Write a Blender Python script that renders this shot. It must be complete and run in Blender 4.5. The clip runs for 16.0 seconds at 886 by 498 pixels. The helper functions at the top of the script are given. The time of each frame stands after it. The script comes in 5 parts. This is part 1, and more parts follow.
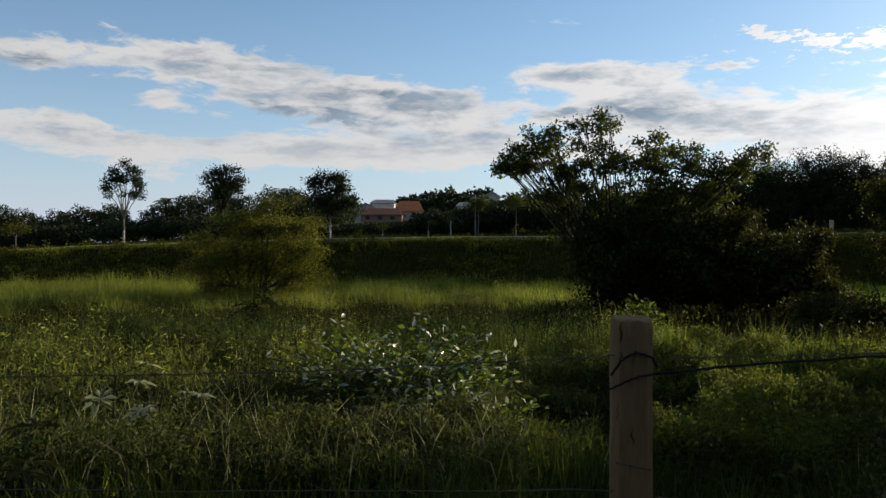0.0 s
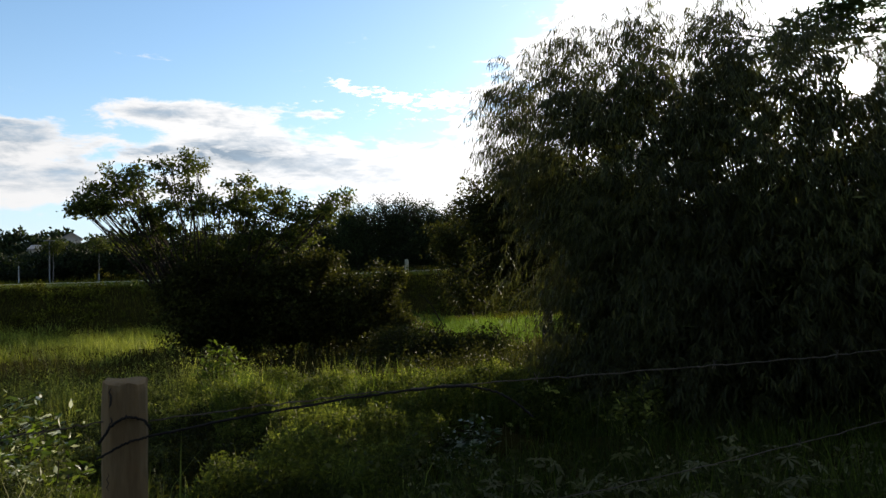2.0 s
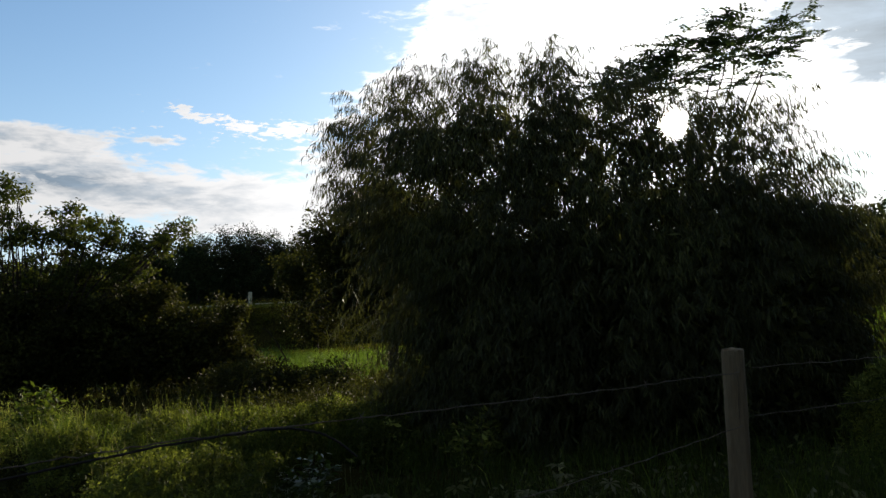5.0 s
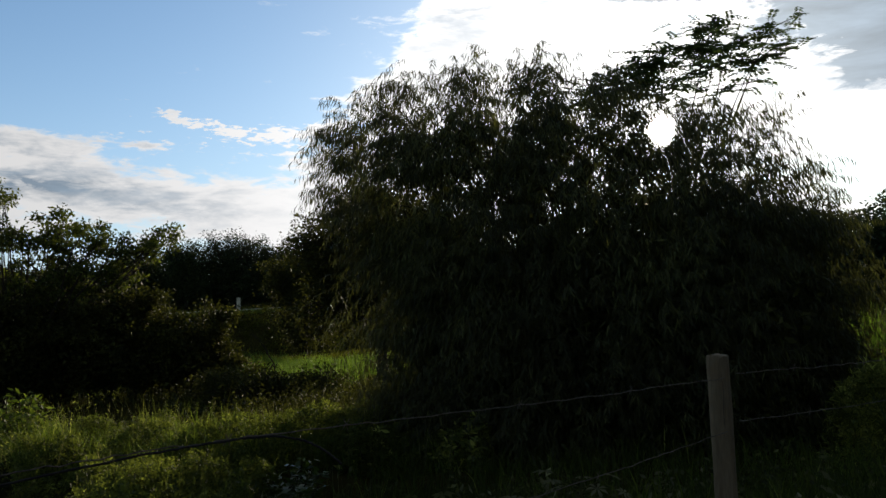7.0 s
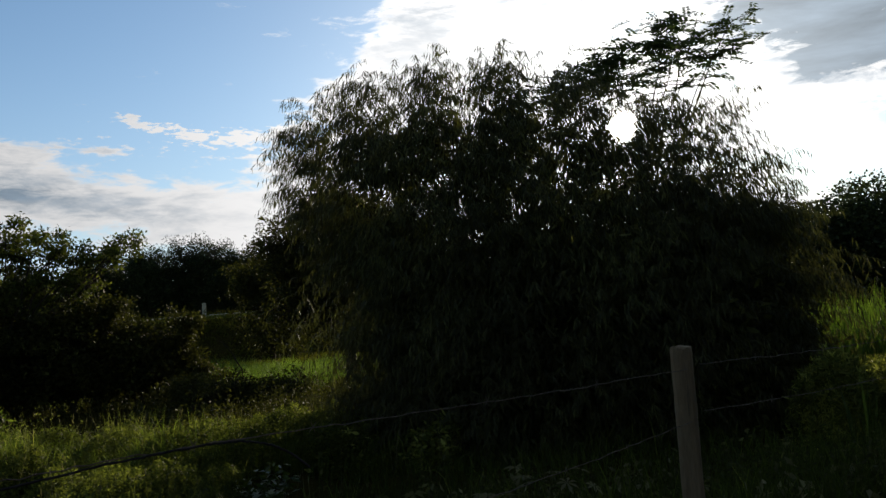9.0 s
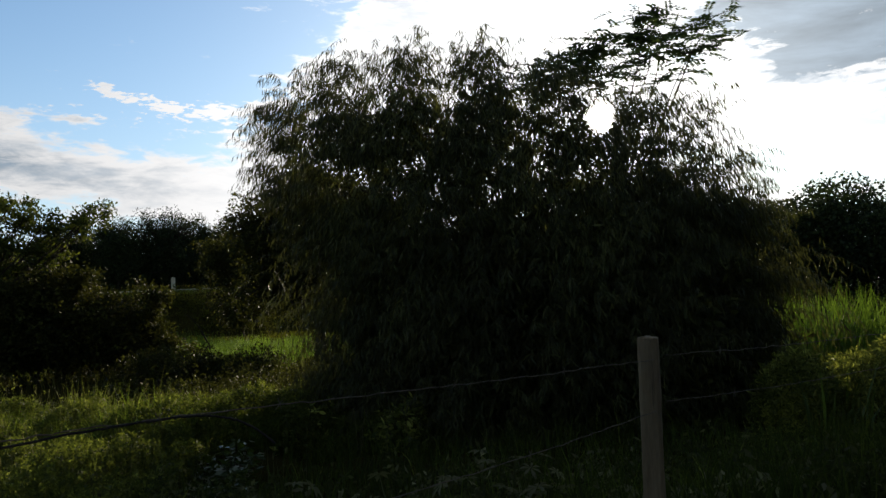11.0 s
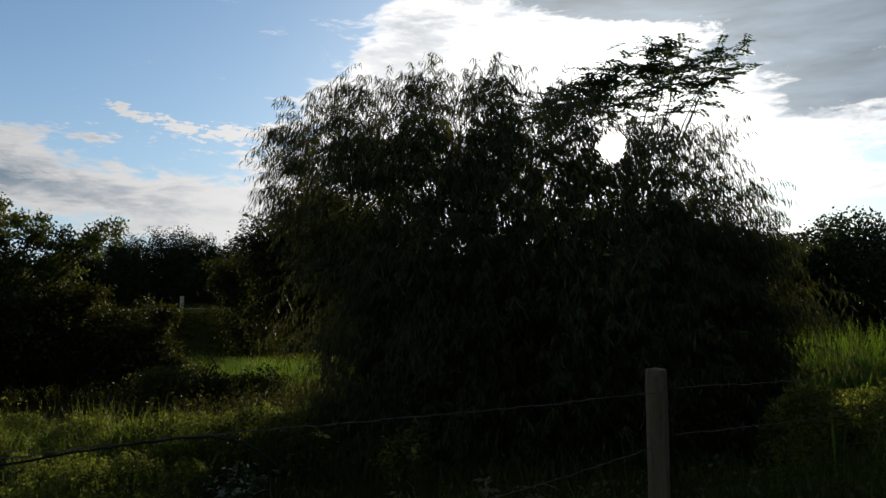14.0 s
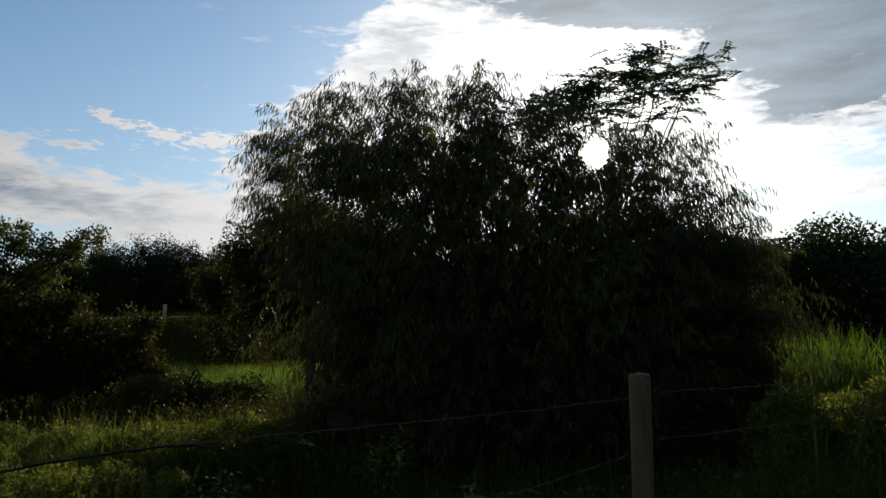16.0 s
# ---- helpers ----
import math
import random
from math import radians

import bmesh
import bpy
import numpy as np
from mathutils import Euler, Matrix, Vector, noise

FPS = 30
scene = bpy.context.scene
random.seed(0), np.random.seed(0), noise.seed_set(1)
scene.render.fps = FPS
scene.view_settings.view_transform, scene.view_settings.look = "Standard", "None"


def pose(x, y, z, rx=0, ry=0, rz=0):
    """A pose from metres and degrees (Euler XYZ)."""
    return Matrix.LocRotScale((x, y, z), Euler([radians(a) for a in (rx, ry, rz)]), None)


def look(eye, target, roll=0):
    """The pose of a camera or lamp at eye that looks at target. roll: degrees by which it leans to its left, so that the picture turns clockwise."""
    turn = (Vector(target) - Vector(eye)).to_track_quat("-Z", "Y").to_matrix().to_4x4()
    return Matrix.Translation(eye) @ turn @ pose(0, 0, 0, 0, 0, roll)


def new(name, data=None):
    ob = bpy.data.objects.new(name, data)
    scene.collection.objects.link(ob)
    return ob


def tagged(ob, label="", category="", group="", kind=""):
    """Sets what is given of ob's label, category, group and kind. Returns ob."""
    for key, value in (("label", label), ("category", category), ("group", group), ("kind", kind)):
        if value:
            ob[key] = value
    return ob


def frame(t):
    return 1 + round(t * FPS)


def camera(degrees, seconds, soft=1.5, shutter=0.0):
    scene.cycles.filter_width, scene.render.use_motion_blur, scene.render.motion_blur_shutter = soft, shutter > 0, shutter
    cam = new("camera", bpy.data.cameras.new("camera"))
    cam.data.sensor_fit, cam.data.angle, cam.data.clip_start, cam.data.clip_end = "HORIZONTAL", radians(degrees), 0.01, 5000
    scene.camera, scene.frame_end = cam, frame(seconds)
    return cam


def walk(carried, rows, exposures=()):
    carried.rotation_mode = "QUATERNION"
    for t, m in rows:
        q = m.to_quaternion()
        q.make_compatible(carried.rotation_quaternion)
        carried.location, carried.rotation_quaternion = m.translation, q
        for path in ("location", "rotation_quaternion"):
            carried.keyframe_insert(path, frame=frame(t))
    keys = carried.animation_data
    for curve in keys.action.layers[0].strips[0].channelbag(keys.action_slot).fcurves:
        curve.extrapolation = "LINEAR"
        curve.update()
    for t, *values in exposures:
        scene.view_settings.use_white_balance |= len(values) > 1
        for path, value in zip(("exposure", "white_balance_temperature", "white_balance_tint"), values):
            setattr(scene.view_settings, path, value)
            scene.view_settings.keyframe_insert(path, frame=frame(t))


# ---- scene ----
cam = camera(58.2, 16.0)
PATH = [
    (0.0, look((0.012, 0.004, 1.484), (0.012, 10.003, 1.409), 0.31)),
    (0.5, look((0.032, -0.003, 1.482), (0.332, 9.992, 1.422), 0.08)),
    (1.0, look((0.104, -0.027, 1.497), (1.856, 9.818, 1.557), 0.54)),
    (1.5, look((0.183, -0.070, 1.510), (3.105, 9.490, 1.769), 0.78)),
    (2.0, look((0.313, -0.089, 1.530), (5.070, 8.698, 1.927), -1.39)),
    (2.5, look((0.348, -0.096, 1.535), (5.738, 8.315, 1.975), -2.08)),
    (3.0, look((0.373, -0.117, 1.545), (6.202, 7.987, 2.131), -1.94)),
    (3.5, look((0.370, -0.116, 1.549), (6.294, 7.912, 2.226), -1.65)),
    (4.0, look((0.367, -0.125, 1.551), (6.449, 7.781, 2.265), -1.59)),
    (6.5, look((0.384, -0.164, 1.557), (6.848, 7.429, 2.310), -2.25)),
    (7, look((0.381, -0.163, 1.559), (6.819, 7.447, 2.363), -1.95)),
    (7.5, look((0.386, -0.166, 1.555), (6.898, 7.380, 2.364), -2.36)),
    (8, look((0.389, -0.167, 1.555), (6.978, 7.307, 2.403), -2.46)),
    (8.5, look((0.388, -0.170, 1.554), (7.011, 7.284, 2.309), -3.24)),
    (9, look((0.389, -0.174, 1.556), (7.139, 7.163, 2.335), -3.53)),
    (11.5, look((0.387, -0.174, 1.549), (7.380, 6.958, 2.019), -1.06)),
    (12.0, look((0.391, -0.169, 1.556), (7.195, 7.145, 2.012), -0.33)),
    (12.5, look((0.390, -0.169, 1.554), (7.265, 7.056, 2.281), 0.14)),
    (13.0, look((0.386, -0.172, 1.551), (7.272, 7.050, 2.205), 0.07)),
    (13.5, look((0.387, -0.171, 1.555), (7.262, 7.048, 2.345), 0.03)),
    (14.0, look((0.387, -0.174, 1.554), (7.288, 7.010, 2.438), 0.04)),
    (14.5, look((0.389, -0.173, 1.553), (7.305, 6.988, 2.491), 0.02)),
    (15.0, look((0.387, -0.172, 1.555), (7.364, 6.928, 2.504), 0.06)),
    (15.5, look((0.389, -0.173, 1.555), (7.378, 6.915, 2.509), -0.05)),
    (16.0, look((0.390, -0.178, 1.552), (7.423, 6.865, 2.517), -0.29)),
]
# exposure of the phone camera along the walk
EXPOSURES = [(0.0, 0.42), (1.5, 0.66), (2.0, 0.82), (2.5, 0.86), (3.0, 0.8), (4.0, 0.6), (6.5, 0.35), (9.0, 0.2), (11.5, 0.45), (12.0, 0.5), (12.5, 0.28), (13.0, 0.2), (14.0, 0.05), (16.0, 0.02)]
walk(cam, PATH, EXPOSURES)

# ---- light: low sun ahead to the right, broken cloud ----
SUN_AZ, SUN_EL = 56.0, 12.1
SUN_DIR = Vector((math.sin(radians(SUN_AZ)) * math.cos(radians(SUN_EL)), math.cos(radians(SUN_AZ)) * math.cos(radians(SUN_EL)), math.sin(radians(SUN_EL))))
sun = new("sun", bpy.data.lights.new("sun", "SUN"))
sun.data.energy, sun.data.angle, sun.data.color = 5.0, radians(0.5), (1.0, 0.85, 0.63)
sun.rotation_mode = "QUATERNION"
sun.rotation_quaternion = (-SUN_DIR).to_track_quat("-Z", "Y")


class Nodes:
    """Small helper for writing node trees."""

    def __init__(self, tree):
        self.t = tree
        tree.nodes.clear()

    def node(self, kind, **values):
        n = self.t.nodes.new(kind)
        for key, value in values.items():
            n.inputs[key.replace("_", " ")].default_value = value
        return n

    def link(self, a, b):
        self.t.links.new(a, b)

    def math(self, op, a, b=None, c=None):
        n = self.t.nodes.new("ShaderNodeMath")
        n.operation = op
        for i, v in enumerate((a, b, c)):
            if v is None:
                continue
            if isinstance(v, (int, float)):
                n.inputs[i].default_value = v
            else:
                self.link(v, n.inputs[i])
        return n.outputs[0]

    def noise(self, vector, scale, detail=4.0, rough=0.55, distortion=0.0):
        n = self.t.nodes.new("ShaderNodeTexNoise")
        n.inputs["Scale"].default_value, n.inputs["Detail"].default_value = scale, detail
        n.inputs["Roughness"].default_value, n.inputs["Distortion"].default_value = rough, distortion
        if vector is not None:
            self.link(vector, n.inputs["Vector"])
        return n.outputs[0]

    def ramp(self, fac, *stops):
        n = self.t.nodes.new("ShaderNodeValToRGB")
        el = n.color_ramp.elements
        while len(el) < len(stops):
            el.new(0.5)
        for e, (p, c) in zip(el, stops):
            e.position, e.color = p, (*c, 1.0)
        self.link(fac, n.inputs[0])
        return n.outputs[0]

    def smooth(self, v, lo, hi):
        n = self.t.nodes.new("ShaderNodeMapRange")
        n.interpolation_type = "SMOOTHSTEP"
        n.inputs[1].default_value, n.inputs[2].default_value = lo, hi
        self.link(v, n.inputs[0])
        return n.outputs[0]

    def mix(self, fac, a, b, blend="MIX"):
        n = self.t.nodes.new("ShaderNodeMix")
        n.data_type, n.blend_type = "RGBA", blend
        for sock, v in ((n.inputs[0], fac), (n.inputs[6], a), (n.inputs[7], b)):
            if isinstance(v, (int, float)):
                sock.default_value = v
            elif isinstance(v, tuple):
                sock.default_value = (*v, 1.0)
            else:
                self.link(v, sock)
        return n.outputs[2]


def make_sky():
    world = bpy.data.worlds.new("sky")
    scene.world = world
    world.use_nodes = True
    k = Nodes(world.node_tree)
    sky = k.node("ShaderNodeTexSky")
    sky.sky_type, sky.sun_disc = "NISHITA", False
    sky.sun_elevation, sky.sun_rotation = radians(SUN_EL), radians(SUN_AZ)
    sky.air_density, sky.dust_density, sky.ozone_density = 1.0, 0.4, 2.0
    co = k.node("ShaderNodeTexCoord").outputs["Generated"]
    sep = k.node("ShaderNodeSeparateXYZ")
    k.link(co, sep.inputs[0])
    az = k.math("MULTIPLY", k.math("ARCTAN2", sep.outputs[0], sep.outputs[1]), 57.2958)
    el = k.math("MULTIPLY", k.math("ARCSINE", sep.outputs[2]), 57.2958)

    def blob(a, e, sa, se, tilt=0.0):
        da, de = k.math("SUBTRACT", az, a), k.math("SUBTRACT", el, e)
        if tilt:
            de = k.math("SUBTRACT", de, k.math("MULTIPLY", da, tilt))
        da, de = k.math("DIVIDE", da, sa), k.math("DIVIDE", de, se)
        r = k.math("ADD", k.math("MULTIPLY", da, da), k.math("MULTIPLY", de, de))
        return k.math("POWER", 2.718, k.math("MULTIPLY", r, -1.0))

    # cloud banks: heading, height, half width, half height (degrees), slope, weight
    cover = None
    for a, e, sa, se, tilt, w in CLOUDS:
        b = k.math("MULTIPLY", blob(a, e, sa, se, tilt), w)
        cover = b if cover is None else k.math("ADD", cover, b)
    # unseen broken cloud overhead and all round behind, added against blue shade
    behind = k.smooth(k.math("ABSOLUTE", k.math("SUBTRACT", az, 24.0)), 62.0, 85.0)
    cover = k.math("ADD", cover, k.math("MULTIPLY", k.math("MAXIMUM", k.smooth(el, 27.0, 36.0), behind), 0.36))
    v = k.node("ShaderNodeCombineXYZ")
    k.link(k.math("MULTIPLY", az, 0.05), v.inputs[0])
    k.link(k.math("MULTIPLY", el, 0.16), v.inputs[1])
    n1 = k.noise(v.outputs[0], 2.3, 10.0, 0.62, 0.25)
    n3 = k.noise(v.outputs[0], 9.0, 8.0, 0.65, 0.6)
    dens = k.math("ADD", k.math("MULTIPLY", k.math("SUBTRACT", n1, 0.5), 2.4), k.math("SUBTRACT", cover, 0.42))
    dens = k.math("ADD", dens, k.math("MULTIPLY", k.math("SUBTRACT", n3, 0.5), 1.1))
    n4 = k.noise(v.outputs[0], 26.0, 6.0, 0.6, 0.4)
    dens = k.math("ADD", dens, k.math("MULTIPLY", k.math("MULTIPLY", k.math("SUBTRACT", n4, 0.55), 3.6), blob(26.0, 13.4, 9.0, 1.9, -0.05)))
    alpha = k.smooth(dens, -0.08, 0.30)
    # body shading: thick parts grey-violet, thin edges white, brighter towards the sun
    v2 = k.node("ShaderNodeCombineXYZ")
    k.link(k.math("MULTIPLY", az, 0.04), v2.inputs[0])
    k.link(k.math("ADD", k.math("MULTIPLY", el, 0.2), 3.7), v2.inputs[1])
    n2 = k.noise(v2.outputs[0], 3.0, 8.0, 0.6, 0.3)
    thick = k.smooth(k.math("ADD", dens, k.math("MULTIPLY", k.math("SUBTRACT", n2, 0.5), 2.8)), 0.15, 1.15)
    near_sun = k.math("SUBTRACT", 1.0, k.math("MULTIPLY", k.math("MINIMUM", k.math("MULTIPLY", blob(44.0, 10.0, 18.0, 8.5, 0.0), 1.6), 1.0), 0.95))
    thick = k.math("MULTIPLY", k.math("MULTIPLY", thick, near_sun), k.smooth(el, 4.5, 8.0))
    thick = k.math("MULTIPLY", thick, k.math("SUBTRACT", 1.0, blob(26.0, 13.4, 9.0, 1.9, -0.05)))
    thick = k.math("MAXIMUM", thick, k.math("MULTIPLY", behind, 0.8))
    for a, e, sa, se, tilt, w in SHADED:
        heavy = k.smooth(k.math("MULTIPLY", k.math("MULTIPLY", blob(a, e, sa, se, tilt), w), k.math("MULTIPLY_ADD", k.math("SUBTRACT", n3, 0.5), 2.6, 1.0)), 0.25, 0.8)
        thick = k.math("MINIMUM", k.math("ADD", thick, k.math("MULTIPLY", heavy, 0.85)), 1.0)
    dot = k.node("ShaderNodeVectorMath")
    dot.operation = "DOT_PRODUCT"
    k.link(co, dot.inputs[0])
    dot.inputs[1].default_value = SUN_DIR
    ang = k.math("MULTIPLY", k.math("ARCCOSINE", k.math("MINIMUM", dot.outputs["Value"], 0.999999)), 57.2958)
    glow = k.math("POWER", 2.718, k.math("DIVIDE", ang, -16.0))
    white = k.math("ADD", 7.0, k.math("MULTIPLY", glow, 21.0))
    grey = k.math("MULTIPLY", k.math("ADD", 4.1, k.math("MULTIPLY", glow, 2.6)), k.math("MULTIPLY_ADD", k.math("SUBTRACT", n2, 0.5), 1.5, 1.05))
    lit = k.mix(1.0, (0.985, 0.98, 0.985), white, "MULTIPLY")
    # bluish undersides ahead; the unseen cloud behind is tinted to warm the shade
    dark = k.mix(1.0, k.mix(behind, (0.62, 0.80, 1.0), (1.12, 0.92, 0.74)), grey, "MULTIPLY")
    cloud = k.mix(thick, lit, dark)
    base = k.mix(1.0, sky.outputs[0], (SKY_TINT[0], SKY_TINT[1], SKY_TINT[2]), "MULTIPLY")
    haze = k.math("MULTIPLY", k.math("POWER", 2.718, k.math("DIVIDE", k.math("MAXIMUM", el, 0.0), -7.0)), 0.9)
    base = k.mix(haze, base, (6.1, 6.8, 9.0))
    col = k.mix(alpha, base, cloud)
    # the sun's disc, widened to stand in for lens glare, and its aureole
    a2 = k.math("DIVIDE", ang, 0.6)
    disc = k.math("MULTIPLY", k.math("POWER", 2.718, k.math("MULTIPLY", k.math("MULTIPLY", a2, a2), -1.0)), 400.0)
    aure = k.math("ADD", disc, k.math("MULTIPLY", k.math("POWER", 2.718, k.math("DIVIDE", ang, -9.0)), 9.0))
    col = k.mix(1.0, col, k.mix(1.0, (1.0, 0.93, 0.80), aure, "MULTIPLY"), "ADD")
    bg = k.node("ShaderNodeBackground")
    bg.inputs[1].default_value = 0.07
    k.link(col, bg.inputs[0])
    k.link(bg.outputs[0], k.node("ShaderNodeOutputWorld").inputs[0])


SKY_TINT = (1.34, 1.57, 1.74)
CLOUDS = [
    (-28.0, 11.8, 5.0, 1.0, 0.0, 0.95), (-18.0, 12.3, 6.0, 1.4, -0.03, 1.0), (-9.0, 10.4, 6.5, 2.0, -0.14, 1.1), (-1.0, 9.6, 5.0, 1.6, -0.08, 0.9), (-19.5, 9.4, 2.0, 0.9, 0.0, 0.8),
    (-27.0, 7.4, 6.0, 1.3, -0.1, 0.9), (-14.0, 6.2, 12.0, 1.2, 0.0, 0.85), (2.0, 6.4, 12.0, 1.3, 0.0, 0.8), (10.0, 11.8, 6.5, 1.1, 0.0, 0.95), (12.0, 9.2, 9.0, 1.5, 0.0, 0.85),
    (23.0, 8.2, 9.0, 2.6, -0.1, 0.95), (21.2, 14.1, 0.8, 0.32, 0.0, 0.85), (22.2, 13.6, 1.0, 0.28, -0.1, 0.7), (25.2, 13.2, 1.9, 0.55, -0.18, 0.8), (28.6, 12.9, 1.7, 0.45, 0.05, 0.72), (31.4, 13.3, 1.6, 0.5, 0.1, 0.75), (20.0, 11.9, 1.4, 0.3, 0.0, 0.6),
    (40.5, 17.0, 6.0, 4.6, 0.5, 1.25), (37.0, 8.0, 6.5, 4.0, 0.0, 0.9), (50.0, 15.5, 9.0, 6.0, 0.0, 0.8),
    (56.0, 11.0, 17.0, 6.5, 0.0, 0.9), (57.0, 22.6, 9.0, 1.8, -0.06, 1.3), (71.5, 19.2, 10.0, 4.8, -0.22, 1.5), (70.0, 14.6, 4.0, 1.6, 0.15, 0.9), (48.0, 4.5, 24.0, 3.0, 0.0, 0.6), (54.0, 24.0, 9.0, 3.0, 0.0, 0.9),
]
# heavier undersides: heading, height, half width, half height, slope, weight
SHADED = [(-10.0, 9.0, 7.0, 0.8, -0.06, 0.75), (-27.5, 11.4, 5.0, 0.7, 0.0, 0.6), (-4.0, 10.6, 6.0, 0.5, -0.1, 0.5), (11.0, 9.2, 9.0, 0.7, 0.0, 0.5), (71.5, 19.4, 8.5, 4.6, -0.25, 1.8), (58.0, 22.4, 9.0, 1.8, -0.1, 1.5), (70.5, 15.0, 3.5, 1.5, 0.2, 0.9)]
make_sky()


# ---- materials ----
def material(name):
    m = bpy.data.materials.new(name)
    m.use_nodes = True
    return m, Nodes(m.node_tree)


def finish(k, shader):
    k.link(shader, k.node("ShaderNodeOutputMaterial").inputs[0])


def leafy(name, dark, light, through_tint=1.35, share=0.42, rough=0.6, spread=0.9, gloss=0.10, patch=0.4):
    """Thin leaf: diffuse on both faces, light shining through, a little gloss; colour varies leaf by leaf and in patches."""
    m, k = material(name)
    geo = k.node("ShaderNodeNewGeometry")
    pos = geo.outputs["Position"]
    n = k.noise(pos, patch, 3.0)
    f = k.math("ADD", k.math("MULTIPLY", geo.outputs["Random Per Island"], spread), k.math("MULTIPLY", k.math("SUBTRACT", n, 0.5), 1.6))
    mid = tuple(d * 0.35 + l * 0.55 for d, l in zip(dark, light))
    col = k.ramp(f, (0.0, dark), (0.66, mid), (1.0, tuple(min(l * 1.6, 0.7) for l in light)))
    p = k.node("ShaderNodeBsdfPrincipled")
    p.inputs["Roughness"].default_value = rough
    p.inputs["Specular IOR Level"].default_value = gloss
    k.link(col, p.inputs["Base Color"])
    tr = k.node("ShaderNodeBsdfTranslucent")
    k.link(k.mix(1.0, col, (through_tint, through_tint * 1.08, through_tint * 0.72), "MULTIPLY"), tr.inputs[0])
    ms = k.node("ShaderNodeMixShader")
    ms.inputs[0].default_value = share
    k.link(p.outputs[0], ms.inputs[1])
    k.link(tr.outputs[0], ms.inputs[2])
    finish(k, ms.outputs[0])
    return m


def solid(name, c1, c2, scale, rough=0.8, bump=0.3, stretch=(1, 1, 1), metal=0.0, fine=8.0, sheen=0.12):
    """Rough surface with two scales of colour and relief."""
    m, k = material(name)
    co = k.node("ShaderNodeTexCoord").outputs["Object"]
    mp = k.node("ShaderNodeMapping")
    mp.inputs["Scale"].default_value = stretch
    k.link(co, mp.inputs[0])
    a = k.noise(mp.outputs[0], scale, 5.0)
    b = k.noise(mp.outputs[0], scale * fine, 4.0, 0.65)
    f = k.math("ADD", k.math("MULTIPLY", a, 0.6), k.math("MULTIPLY", b, 0.4))
    col = k.ramp(f, (0.3, c1), (0.68, c2))
    p = k.node("ShaderNodeBsdfPrincipled")
    p.inputs["Metallic"].default_value = metal
    p.inputs["Specular IOR Level"].default_value = sheen
    k.link(k.math("ADD", k.math("MULTIPLY", b, 0.2), rough - 0.1), p.inputs["Roughness"])
    k.link(col, p.inputs["Base Color"])
    bp = k.node("ShaderNodeBump")
    bp.inputs["Strength"].default_value, bp.inputs["Distance"].default_value = bump, 0.02
    k.link(f, bp.inputs["Height"])
    k.link(bp.outputs[0], p.inputs["Normal"])
    finish(k, p.outputs[0])
    return m


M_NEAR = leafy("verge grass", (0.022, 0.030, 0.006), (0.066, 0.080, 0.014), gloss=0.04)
M_WEED = leafy("weed leaves", (0.040, 0.051, 0.011), (0.205, 0.210, 0.046), gloss=0.06, patch=0.8)
M_TANGLE = leafy("brownish weed leaves", (0.024, 0.030, 0.009), (0.084, 0.092, 0.027), gloss=0.06)
M_VINE = leafy("vine leaves", (0.034, 0.043, 0.009), (0.148, 0.160, 0.030), gloss=0.08, share=0.5, spread=0.75, patch=0.7)
M_SCRUB = leafy("scrub leaves", (0.028, 0.032, 0.006), (0.088, 0.088, 0.014), gloss=0.1)
# glints of sky on the broad leaves are put into this pale colour
M_GLINTLEAF = leafy("pale leaves standing for glints", (0.30, 0.31, 0.22), (0.62, 0.61, 0.5), 0.9, share=0.35, rough=0.3, gloss=0.6)
M_FRESH = leafy("fresh green leaves", (0.04, 0.06, 0.008), (0.125, 0.155, 0.022), gloss=0.12)
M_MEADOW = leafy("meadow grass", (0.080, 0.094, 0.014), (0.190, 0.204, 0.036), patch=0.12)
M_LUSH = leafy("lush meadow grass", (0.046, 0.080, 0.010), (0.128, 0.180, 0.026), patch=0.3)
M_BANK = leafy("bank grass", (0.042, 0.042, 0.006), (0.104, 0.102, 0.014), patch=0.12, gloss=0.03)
M_SEED = leafy("seed heads", (0.07, 0.068, 0.028), (0.15, 0.135, 0.065), 1.1)
M_STRAW = leafy("dry stalks", (0.10, 0.09, 0.055), (0.27, 0.25, 0.17), 1.1)
M_WILLOW = leafy("narrow tree leaves", (0.027, 0.027, 0.010), (0.070, 0.072, 0.021), rough=0.5, gloss=0.15, share=0.34)
# own colour of trees; on grass, weeds and scrub it stands in for shade
M_DARKLEAF = leafy("dark tree leaves and weeds in painted shade", (0.018, 0.019, 0.005), (0.054, 0.053, 0.012), share=0.34, gloss=0.05)
M_TREELEAF = leafy("spreading tree leaves", (0.024, 0.033, 0.006), (0.08, 0.088, 0.016), share=0.4)
M_OLIVE = leafy("olive bush leaves", (0.046, 0.05, 0.007), (0.135, 0.126, 0.016), share=0.45)
M_FARLEAF = leafy("far tree leaves", (0.010, 0.016, 0.006), (0.032, 0.042, 0.013), share=0.22, patch=0.08)
M_GLOSSY = leafy("glossy broad leaves", (0.026, 0.044, 0.005), (0.10, 0.135, 0.016), rough=0.32, gloss=0.35, share=0.4)
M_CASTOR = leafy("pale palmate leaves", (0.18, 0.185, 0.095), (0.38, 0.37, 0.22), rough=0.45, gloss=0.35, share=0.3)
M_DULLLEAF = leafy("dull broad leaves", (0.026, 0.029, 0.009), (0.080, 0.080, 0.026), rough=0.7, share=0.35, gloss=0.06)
M_PALEDULL = leafy("pale dull leaves", (0.065, 0.062, 0.028), (0.16, 0.15, 0.075), rough=0.7, share=0.3, gloss=0.05)
